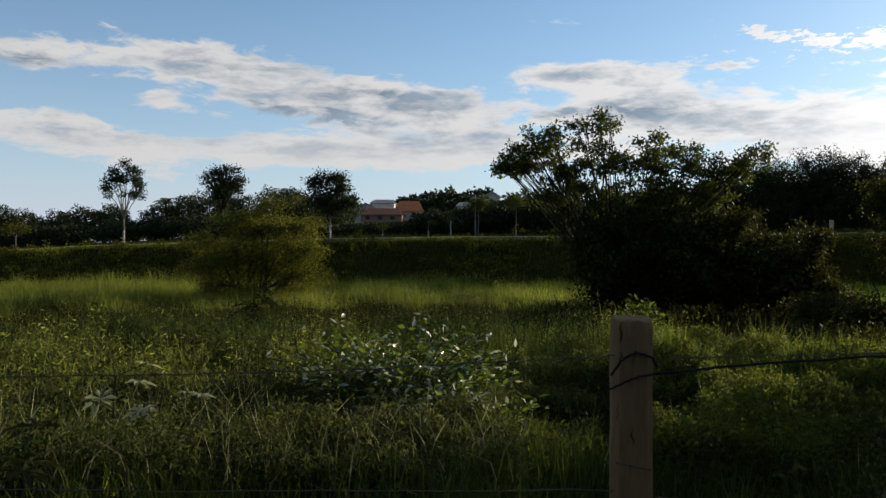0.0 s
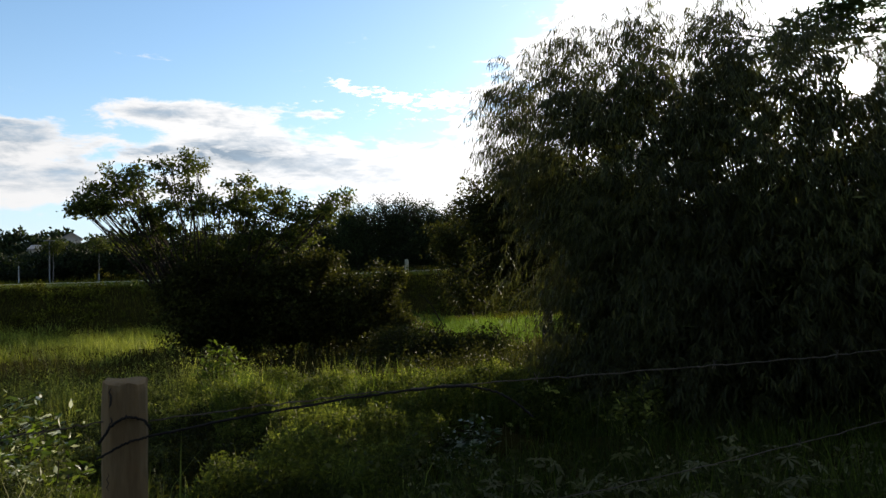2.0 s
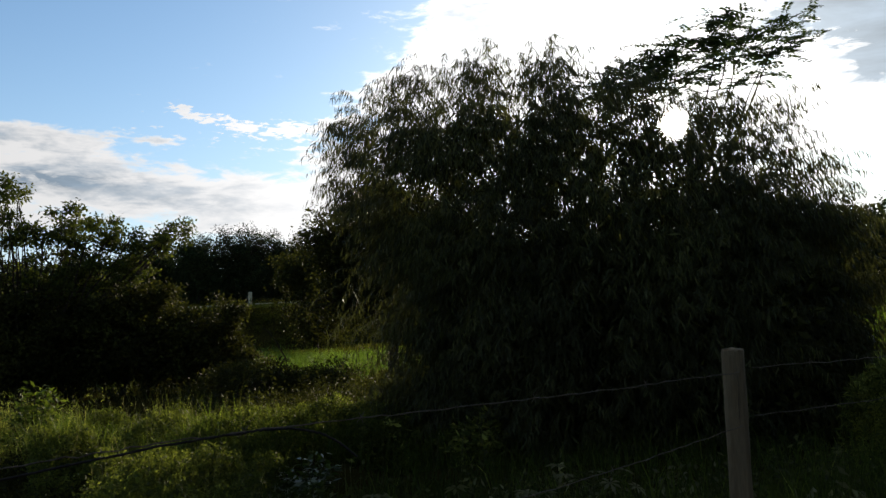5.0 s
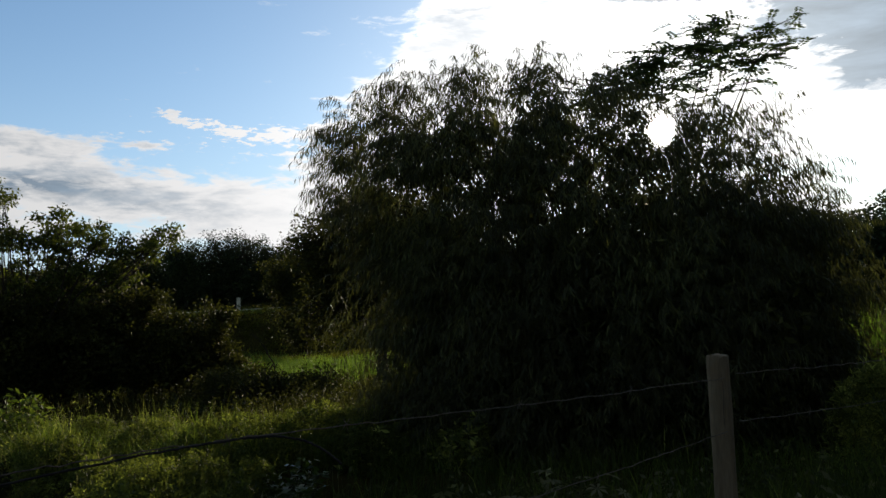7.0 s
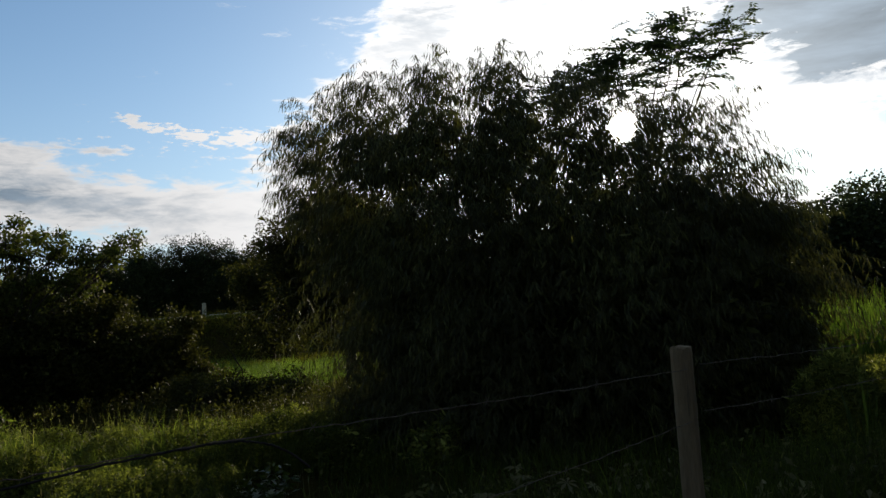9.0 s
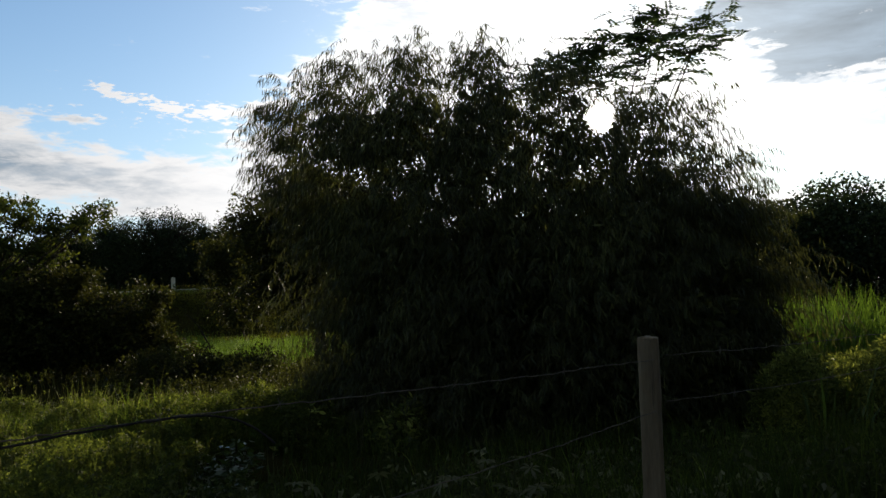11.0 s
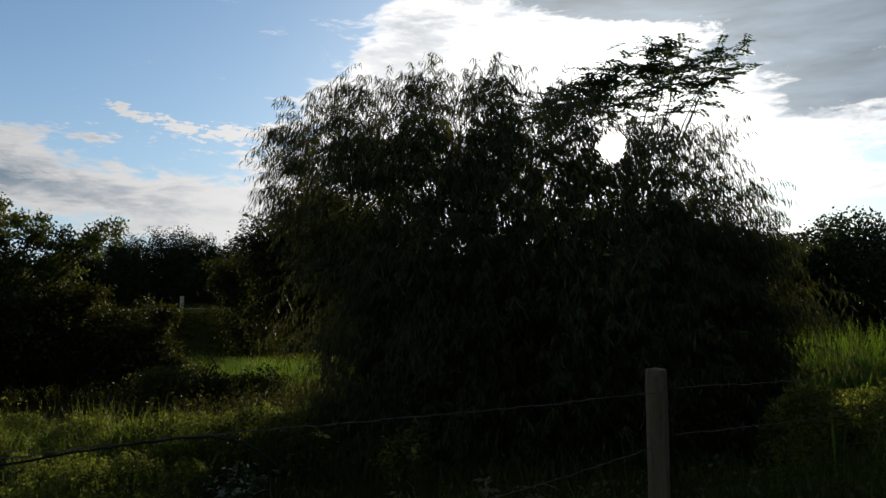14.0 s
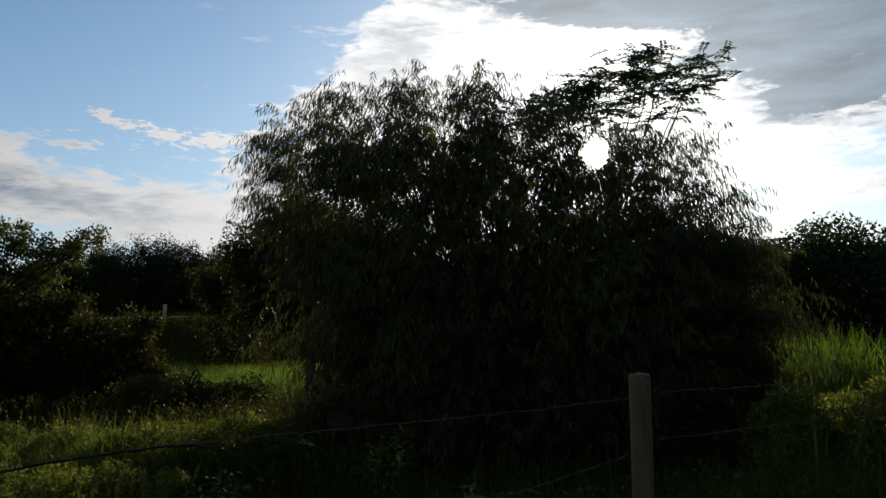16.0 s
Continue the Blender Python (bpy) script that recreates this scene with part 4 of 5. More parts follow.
tree("spreading_tree", (8.2, 37.5), "spreading many-stemmed tree with an open, sparse crown", fan_lobes(78, 40) + [(0.8, 0, 5.0, 1.5, 1.5, 1.1, 0.12), (3.0, 0, 6.0, 1.7, 1.6, 1.2, 0.14), (2.2, 0, 7.4, 1.4, 1.3, 0.8, 0.08)],
     0.18, 56, M_TREELEAF, M_BARK, 0.9, 0.065, 265, 0.17, 0.2, 41, 0.5, limbs=9)
for dx, dy, rx, rz, seed, nm in ((7.6, 36.6, 1.6, 2.6, 48, "low"), (9.7, 36.8, 1.6, 2.3, 42, "tall"), (11.8, 36.4, 1.9, 2.6, 43, "broad"), (15.4, 37.0, 2.0, 2.2, 44, "rounded"), (13.5, 38.2, 1.7, 2.5, 49, "dense")):
    tree("shrub", (dx, dy), nm + " dark green shrub at the foot of the spreading tree", [
        (0, 0, rz * 0.9, rx, 1.6, rz * 0.9, 0.45), (-rx * 0.6, -0.3, rz * 1.25, rx * 0.6, 1.1, rz * 0.6, 0.2), (rx * 0.5, 0, rz * 1.45, rx * 0.5, 1.1, rz * 0.55, 0.2), (rx * 0.9, 0, rz * 0.8, rx * 0.5, 1.0, rz * 0.5, 0.15)]
        + [(rx * 1.0 * math.sin(seed * 1.7 + q * 2.1), -0.8 + 0.5 * math.sin(q), rz * (1.2 + 0.55 * math.sin(seed + q * 1.3)), 0.55, 0.55, 0.4, 0.07) for q in range(5)],
        0.19, 36, M_DARKLEAF, M_BARK, 0.6, 0.09, 300, 0.22, 0.1, seed, 0.5, limbs=4, category="shrub", group="shrubs under the spreading tree")

# olive-green rounded bush on the meadow
tree("round_bush", (-11.3, 48.0), "olive-green rounded feathery bush, lit by the low sun", [
    (0, 0, 2.4, 2.9, 2.4, 1.9, 0.26), (-1.4, -1.0, 1.0, 2.0, 1.4, 0.9, 0.08), (1.6, -1.2, 1.0, 2.0, 1.4, 0.9, 0.08), (-2.7, 0, 3.6, 1.4, 1.4, 0.7, 0.07), (-1.5, -0.4, 4.7, 1.3, 1.3, 0.6, 0.07), (0.2, 0.2, 5.2, 1.3, 1.2, 0.55, 0.07), (1.2, 0, 6.0, 1.1, 1.0, 0.4, 0.05),
    (2.4, 0, 4.4, 1.3, 1.3, 0.7, 0.08), (3.0, -0.2, 3.1, 1.3, 1.3, 0.7, 0.08), (3.3, -0.4, 1.7, 1.2, 1.2, 0.8, 0.08), (-3.0, 0.2, 1.9, 1.5, 1.3, 1.1, 0.09), (0.6, -1.2, 4.2, 1.7, 1.0, 0.8, 0.08), (-0.8, -1.4, 3.0, 1.9, 1.0, 0.9, 0.08)],
    0.17, 120, M_OLIVE, M_BARK, 0.6, 0.10, 270, 0.27, 0.5, 45, 0.3, limbs=4, category="bush")

# broad-leaved tree half behind the weeping tree
tree("broadleaf_tree", (25.0, 34.2), "large dark broad-leaved tree standing behind the weeping tree", [
    (0, 0, 6.4, 3.6, 3.2, 3.2, 0.36), (-2.6, 0.8, 7.2, 2.0, 1.9, 1.9, 0.16), (1.6, 0, 8.4, 2.6, 2.4, 2.0, 0.16), (-1.6, -0.8, 9.0, 1.6, 1.6, 1.2, 0.10),
    (-2.4, 0.6, 4.6, 2.0, 1.8, 1.9, 0.14), (2.6, 0, 5.4, 2.2, 2.0, 2.2, 0.10)],
    0.22, 60, M_DARKLEAF, M_BARK, 2.4, 0.3, 640, 0.36, 0.2, 46, 0.5)

tree("broadleaf_tree", (36.0, 61.0), "dark broad-leaved tree at the far edge of the meadow", [
    (0, 0, 4.4, 3.0, 2.8, 3.0, 0.4), (-1.4, 0.3, 7.0, 1.9, 1.8, 1.4, 0.25), (1.6, 0, 7.4, 2.0, 1.8, 1.6, 0.25), (0.3, -0.8, 2.0, 2.8, 1.8, 1.6, 0.1)],
    0.24, 60, M_DARKLEAF, M_BARK, 1.8, 0.22, 420, 0.4, 0.2, 33, 0.5)


def feather_tree():
    """Tree with flat layers of feathery leaves, rising behind the weeping tree."""
    rng = np.random.default_rng(47)
    at = (13.2, 8.6)
    base = np.array([at[0], at[1], -1.2])
    empty = thing("feathery_tree", base, "tree with flat layers of feathery leaves above the weeping tree", "tree")
    to_cam = unit(np.array([-13.2, -8.6, 0.0]))
    side = np.array([to_cam[1], -to_cam[0], 0.0])
    wood, P, D = [], [], []
    fork = np.array([0.2, 0, 3.2])
    wood.append(tube(bent((0, 0, 0), fork, 7, 0, rng, 0.06), np.linspace(0.15, 0.09, 7), 8))
    for a, z, r, m, flat in ((-1.1, 7.95, 0.45, 42, 0.07), (-0.7, 7.6, 0.65, 55, 0.04), (-1.5, 7.55, 0.75, 55, 0.04), (-2.2, 7.8, 0.5, 16, 0.03), (-1.1, 7.2, 0.9, 55, 0.04), (-1.8, 7.2, 0.6, 36, 0.04), (-1.25, 6.75, 0.9, 26, 0.04),
                             (0.1, 7.4, 0.42, 60, 0.15), (0.3, 7.0, 0.5, 50, 0.15), (0.75, 7.1, 0.6, 60, 0.09), (-0.2, 6.9, 0.8, 50, 0.07), (1.2, 6.8, 0.6, 40, 0.08)):
        c = side * a + np.array([0, 0, z])
        limb = bent(fork, c, 13, 0.08, rng, 0.08)
        if not past_sun(limb, base):
            wood.append(tube(limb, np.linspace(0.028, 0.008, 13), 6))
        e = c + side * rng.normal(size=(m, 1)) * r * 0.55 + to_cam * rng.normal(size=(m, 1)) * r * 0.5 + np.array([0, 0, 1.0]) * rng.normal(size=(m, 1)) * flat
        e[:, 2] -= 0.12 * ((e - c) @ side / r)
        for q in e[::4]:
            twig = bent(c, q, 6, 0.03, rng, 0.08)
            if not past_sun(twig, base):
                wood.append(tube(twig, np.linspace(0.010, 0.003, 6), 4))
        P.append(e)
        D.append(unit((e - c) * np.array([1, 1, 0.3]) + rng.normal(size=e.shape) * np.array([0.5, 0.5, 0.10])))
    P, D = np.concatenate(P), np.concatenate(D)
    eye = np.array([0.39, -0.17, 1.55]) - base
    n, per = len(P), 28
    t = np.linspace(-0.4, 1, per)[None, :, None]
    pts = P[:, None] + D[:, None] * t * 0.30 + np.array([0, 0, -0.05]) * t**2
    alt = np.where(np.arange(per) % 2, 1.0, -1.0)[None, :, None]
    along = unit(np.cross(D, np.array([0, 0, 1.0]))[:, None] * alt + D[:, None] * 0.4 + rng.normal(size=pts.shape) * 0.12)
    # leaflets over the sun are dropped too, in place of its glare
    keep = np.degrees(np.arccos(np.clip(unit(pts.reshape(-1, 3) - eye) @ np.array(SUN_DIR), -1, 1))) > 1.0
    L = rng.uniform(0.07, 0.11, n * per)
    v, f = leaf_quads(pts.reshape(-1, 3)[keep], along.reshape(-1, 3)[keep], L[keep], L[keep] * 0.32, rng, 0.1)
    part("crown", np_mesh("crown", v, f, M_FEATHER), empty)
    v, f = join(wood)
    part("trunk", np_mesh("trunk", v, f, M_BARK, True), empty)


feather_tree()

# trees along the road
tree("eucalyptus", (-33.4, 83.3), "slender pale-trunked tree with a thin open crown by the road", [
    (-1.2, 0, 6.9, 0.8, 0.8, 0.7, 0.16), (-0.6, 0, 7.9, 0.8, 0.8, 0.6, 0.16), (0.4, 0, 8.4, 0.8, 0.8, 0.6, 0.16), (1.4, 0, 7.6, 0.8, 0.8, 0.6, 0.16), (1.6, 0, 6.6, 0.7, 0.8, 0.6, 0.14), (-1.8, 0, 6.0, 0.6, 0.7, 0.5, 0.1), (1.5, 0, 5.5, 0.7, 0.8, 0.4, 0.1), (0.1, 0, 7.0, 0.7, 0.7, 0.6, 0.1)],
    0.26, 95, M_FARLEAF, M_PALEBARK, 3.4, 0.10, 40, 0.26, 0.3, 51, 0.4, lime=1.8)
tree("young_tree", (-10.8, 76.2), "dense dark young tree with a white-washed trunk by the road", [
    (0, 0, 4.2, 1.4, 1.4, 1.3, 0.35), (-1.3, 0, 5.3, 0.8, 0.9, 0.6, 0.14), (-1.7, 0, 4.2, 0.6, 0.7, 0.5, 0.08), (-0.4, 0, 6.0, 0.8, 0.8, 0.5, 0.14), (0.8, 0, 5.9, 0.7, 0.8, 0.5, 0.12), (1.3, 0, 4.8, 0.8, 0.8, 0.5, 0.12), (2.0, 0, 3.9, 0.6, 0.7, 0.4, 0.1), (0.6, 0, 3.0, 1.2, 1.0, 0.5, 0.1)],
    0.24, 90, M_FARLEAF, M_PALEBARK, 2.2, 0.09, 74, 0.36, 0.2, 52, 0.5, lime=1.5)
tree("dark_tree", (-25.5, 92.0), "dark crowned tree beyond the road", [
    (0, 0, 6.0, 1.8, 1.6, 0.9, 0.4), (-1.6, 0, 7.0, 0.9, 0.9, 0.5, 0.16), (-0.4, 0, 7.9, 0.9, 0.9, 0.4, 0.16), (0.9, 0, 8.3, 0.9, 0.9, 0.35, 0.14), (1.9, 0, 7.3, 0.8, 0.9, 0.5, 0.14), (0.2, 0, 7.0, 1.1, 1, 0.5, 0.16), (1.4, 0, 6.3, 1.0, 0.9, 0.5, 0.12)],
    0.26, 80, M_FARLEAF, M_BARK, 3.6, 0.2, 60, 0.36, 0.2, 53, 0.5)
tree("small_tree", (-45.2, 84.2), "small umbrella-shaped young tree by the road", [
    (0, 0, 2.9, 1.1, 0.9, 0.4, 0.6), (-0.6, 0, 2.5, 0.7, 0.6, 0.3, 0.2), (0.7, 0, 2.5, 0.7, 0.6, 0.3, 0.2)],
    0.26, 16, M_OLIVE, M_PALEBARK, 1.9, 0.06, 40, 0.2, 0.6, 54, 0.4)


# ---- far woods, in one piece each ----
def woods(name, x0, x1, y0, y1, tops, n, leaf, label, seed, mat, spread=1.0, least=0.78):
    """A belt of trees far off: crowns of leaf clumps over short stems. tops: x, height of the skyline above the ground."""
    rng = np.random.default_rng(seed)
    chunks = []
    m = int((x1 - x0) / 1.9)
    cx = np.linspace(x0, x1, m) + rng.uniform(-1.6, 1.6, m)
    for x in cx:
        y = rng.uniform(y0, y1)
        h = np.interp(x, [t[0] for t in tops], [t[1] for t in tops]) * rng.uniform(least, 1.06)
        g = float(land(x, y))
        r = rng.uniform(2.0, 3.4) * spread
        k = n
        d = rand_dirs(k, rng)
        rr = rng.uniform(0.4, 1.0, k)[:, None] ** 0.5
        lump = 1 + 0.28 * np.sin(d[:, :1] * 5 + x) * np.sin(d[:, 2:] * 6 + y)
        p = np.array([x, y, g + h * 0.56]) + d * np.array([r, r, h * 0.46]) * rr * lump
        p[:, 2] = np.maximum(p[:, 2], g + 0.1)
        chunks.append(leaf_quads(p, rand_dirs(k, rng), rng.uniform(leaf * 0.6, leaf * 1.3, k), leaf * 0.6, rng))
    v, f = join(chunks)
    stuff(name, v, f, mat, label, "woods")


woods("far_woods", -85, -14, 106, 124, [(-85, 5.6), (-62, 6.2), (-50, 5.4), (-34, 6.8), (-20, 6.4), (-14, 6.2)], 2600, 0.3, "dark belt of trees along the horizon", 61, M_FARLEAF)
woods("low_scrub", -80, 60, 94, 104, [(-80, 3.2), (-20, 3.0), (-16, 1.2), (4, 1.4), (6, 4.0), (60, 6)], 1500, 0.34, "dark scrub beyond the road", 62, M_FARLEAF, 1.35)
woods("hill_trees", -34, 46, 196, 225, [(-34, 4.0), (-12, 4.6), (-6, 6.8), (10, 7.6), (46, 7.0)], 800, 1.1, "trees on the hill behind the houses", 63, M_FARLEAF, 1.5, 0.45)
woods("road_trees", -3, 64, 88, 100, [(-3, 2.4), (4, 3.4), (9, 5.2), (14, 5.6), (30, 6.5), (64, 7.0)], 1500, 0.36, "dark trees behind the road", 64, M_FARLEAF)


def east_woods():
    """Wooded rise beyond the weeping tree: two ranks of crowns along an arc."""
    rng = np.random.default_rng(65)
    chunks = []
    for a in np.arange(57, 92, 1.9):
        for d in (44.0, 50.0):
            x, y = d * math.sin(radians(a)), d * math.cos(radians(a))
            g = float(land(x, y))
            top = np.interp(a, [57, 66, 68.7, 70.4, 71.5, 72.4, 73.6, 75, 92], [6.4, 6.8, 6.8, 7.6, 7.9, 7.7, 6.8, 6.4, 6.4]) * rng.uniform(0.96, 1.02) * (d / 50)
            h, r, k = top - g, rng.uniform(1.7, 2.4), 4200
            q = rand_dirs(k, rng)
            lump = 1 + 0.2 * np.sin(q[:, :1] * 5 + x) * np.sin(q[:, 2:] * 6 + y)
            p = np.array([x, y, g + h * 0.5]) + q * np.array([r, r, h * 0.5]) * rng.uniform(0.2, 1, k)[:, None] ** 0.4 * lump
            p[:, 2] = np.maximum(p[:, 2], g + 0.1)
            chunks.append(leaf_quads(p, rand_dirs(k, rng), rng.uniform(0.13, 0.24, k), 0.16, rng))
    v, f = join(chunks)
    stuff("east_woods", v, f, M_FARLEAF, "dark wooded rise to the east", "woods")


east_woods()
# added tree row out of view that keeps low sky light off the shade
woods("rear_sky_screen", -34, 44, -12, -8, [(-34, 9), (44, 9)], 260, 0.8, "unseen dark trees added behind the walker to block the low sky", 66, M_FARLEAF)


def far_row(points, group):
    for i, (x, y, h, r) in enumerate(points):
        tree("broad_tree", (x, y), "large dark round-crowned tree behind the meadow", [
            (0, 0, h * 0.62, r, r * 0.8, h * 0.36, 0.6), (0, 0.4, h * 0.26, r * 1.05, r * 0.8, h * 0.26, 0.4), (-r * 0.5, 0, h * 0.72, r * 0.55, r * 0.5, h * 0.24, 0.2), (r * 0.5, 0, h * 0.66, r * 0.55, r * 0.5, h * 0.28, 0.2)],
            0.22, 84, M_FARLEAF, M_BARK, h * 0.28, 0.22, 220, 0.45, 0.1, 70 + i, 0.5, group=group)


far_row([(42.0, 87.0, 9.2, 4.0), (36.2, 87.5, 8.0, 2.6), (47.5, 86.0, 8.0, 3.4), (52.5, 87.0, 7.6, 3.4), (31.5, 90.0, 6.6, 2.6)], "round-crowned trees behind the meadow")


def saplings():
    for i, (x, h, lime) in enumerate(((-1.5, 2.2, 1.0), (0.8, 2.7, 1.9), (7.5, 4.6, 1.0), (3.6, 4.3, 0.6), (-6.2, 1.8, 0.7))):
        y = float(road_y(x)) + 4.6
        tree("sapling", (x, y), "thin roadside sapling with a limewashed trunk", [
            (0, 0, h * 0.85, 0.5 + 0.12 * h, 0.5, 0.3 * h * 0.5, 1.0)], 0.2, 14 if h < 3 else 30, M_TREELEAF, M_PALEBARK, h * 0.6, 0.05, 8 if h < 3 else 40, 0.22, 0.4, 80 + i, 0.4, group="roadside saplings", lime=lime)


saplings()


def palm():
    rng = np.random.default_rng(91)
    at = (-39.0, 112.0)
    base = np.array([*at, float(land(*at))])
    empty = thing("palm_tree", base, "palm with a tuft of fronds on a bare trunk", "palm")
    v, f = tube([(0, 0, 0), (0.1, 0, 2.5), (0, 0, 5.6)], [0.24, 0.2, 0.17], 8)
    part("trunk", np_mesh("trunk", v, f, M_BARK, True), empty)
    for k in range(13):
        a = k * 2.4
        el = rng.uniform(-0.15, 0.9)
        d = np.array([math.cos(a) * math.cos(el), math.sin(a) * math.cos(el), math.sin(el)])
        t = np.linspace(0, 1, 24)[:, None]
        pts = np.array([0, 0, 5.6]) + d * t * 1.9 + np.array([0, 0, -0.9]) * t**2
        s = unit(np.cross(d, np.array([0, 0, 1.0])))
        alt = np.where(np.arange(24) % 2, 1.0, -1.0)[:, None]
        v, f = leaf_quads(pts, unit(s * alt + d * 0.6 + np.array([0, 0, -0.5])), 0.6, 0.12, rng)
        part("frond", np_mesh("frond", v, f, M_PALM), empty)


palm()


# ---- houses on the rise ----
def box(bm, x0, y0, z0, x1, y1, z1):
    m = Matrix.Translation(((x0 + x1) / 2, (y0 + y1) / 2, (z0 + z1) / 2)) @ Matrix.Diagonal((x1 - x0, y1 - y0, z1 - z0, 1))
    bmesh.ops.create_cube(bm, size=1.0, matrix=m)


def bm_mesh(name, bm, mat, bevel=0.0):
    if bevel:
        bmesh.ops.bevel(bm, geom=bm.edges[:], offset=bevel, segments=2, affect="EDGES")
    me = bpy.data.meshes.new(name)
    bm.to_mesh(me)
    bm.free()
    me.materials.append(mat)
    return me


def house(at, w, d, h, roof_h, wall, roof, label, turn=0.0, gable_x=True):
    """Walls, an overhanging pitched roof of some thickness, and windows set in the front."""
    g = float(land(at[0], at[1])) - 0.3
    e = thing("house", (at[0], at[1], g + at[2]), label, "house", "houses on the rise")
    e.rotation_euler = (0, 0, radians(turn))
    bm = bmesh.new()
    box(bm, -w / 2, -d / 2, 0, w / 2, d / 2, h)
    ridge = [bm.verts.new(c) for c in ((-w / 2, -d / 2, h), (w / 2, -d / 2, h), (w / 2, d / 2, h), (-w / 2, d / 2, h))]
    if gable_x:
        t = [bm.verts.new((0, -d / 2, h + roof_h)), bm.verts.new((0, d / 2, h + roof_h))]
        for q in ((ridge[0], ridge[1], t[0]), (ridge[2], ridge[3], t[1])):
            bm.faces.new(q)
    part("wall", bm_mesh("wall", bm, wall), e)
    o, th = 0.5, 0.16
    for s in (-1, 1):
        bm = bmesh.new()
        if gable_x:
            a = [(s * (w / 2 + o), -d / 2 - o, h - roof_h * o / (w / 2)), (0, -d / 2 - o, h + roof_h), (0, d / 2 + o, h + roof_h), (s * (w / 2 + o), d / 2 + o, h - roof_h * o / (w / 2))]
        else:
            a = [(-w / 2 - o, s * (d / 2 + o), h - roof_h * o / (d / 2)), (-w / 2 * 0.75, 0, h + roof_h), (w / 2 * 0.75, 0, h + roof_h), (w / 2 + o, s * (d / 2 + o), h - roof_h * o / (d / 2))]
        lo = [bm.verts.new(c) for c in a]
        hi = [bm.verts.new((c[0], c[1], c[2] + th)) for c in a]
        bm.faces.new(lo)
        bm.faces.new(hi[::-1])
        for i in range(4):
            bm.faces.new((lo[i], lo[(i + 1) % 4], hi[(i + 1) % 4], hi[i]))
        bmesh.ops.recalc_face_normals(bm, faces=bm.faces[:])
        part("roof", bm_mesh("roof", bm, roof), e)
    for x in np.arange(-w / 2 + 1.4, w / 2 - 0.8, 2.6):
        bm = bmesh.new()
        box(bm, x - 0.45, -d / 2 - 0.05, h * 0.4, x + 0.45, -d / 2 + 0.05, min(h * 0.8, h * 0.4 + 1.1))
        part("window", bm_mesh("window", bm, M_GLASS, 0.01), e)


house((-16.7, 176.0, 0.0), 8.2, 8.0, 2.3, 2.0, M_WALL, M_ROOFGREY, "grey-roofed house with a plain gable wall")
house((-12.9, 170.0, 0.0), 8.6, 7.0, 1.8, 1.3, M_BRICK, M_ROOFBROWN, "low house with a long brown clay-tiled roof", 0, False)
house((-7.6, 178.0, 0.1), 5.8, 7.0, 2.2, 2.1, M_WALL, M_ROOF, "house with an orange clay-tiled hipped roof", 0, False)
house((-14.0, 188.0, 0.0), 5.2, 6.0, 4.3, 0.8, M_WHITE, M_ROOFGREY, "pale upper house behind the tiled roofs", 0, False)
house((11.4, 190.0, 0.0), 3.6, 6.0, 5.6, 1.1, M_WALL, M_ROOFGREY, "pale house between the hill trees", 0, True)
house((5.0, 181.0, 0.0), 3.4, 6.0, 3.2, 0.8, M_WALL, M_ROOFGREY, "low grey-roofed house among the trees", 0, False)


# ---- poles and markers along the road ----
def lamp_pole(x, h):
    y = float(road_y(x)) + 4.4
    e = thing("utility_pole", (x, y, float(land(x, y)) - 0.1), "thin grey utility pole beside the road", "pole")
    v, f = tube([(0, 0, 0), (0, 0, h)], [0.08, 0.05], 10)
    part("shaft", np_mesh("shaft", v, f, M_STEEL, True), e)
    bm = bmesh.new()
    box(bm, -0.5, -0.05, h - 0.45, 0.5, 0.05, h - 0.33)
    part("crossarm", bm_mesh("crossarm", bm, M_STEEL, 0.01), e)


lamp_pole(3.3, 4.6)


def marker(x, y, w, h, label, mat):
    e = thing("marker_post", (x, y, float(land(x, y)) - 0.05), label, "post", "markers by the road")
    bm = bmesh.new()
    box(bm, -w / 2, -w / 3, 0, w / 2, w / 3, h)
    part("block", bm_mesh("block", bm, mat, 0.03), e)


marker(36.6, 75.0, 0.35, 1.4, "pale concrete post beside the road", M_KERB)
marker(13.0, 73.9, 0.6, 0.85, "white-painted block beside the road", M_WHITE)
marker(13.9, 74.0, 0.6, 0.85, "white-painted block beside the road", M_WHITE)


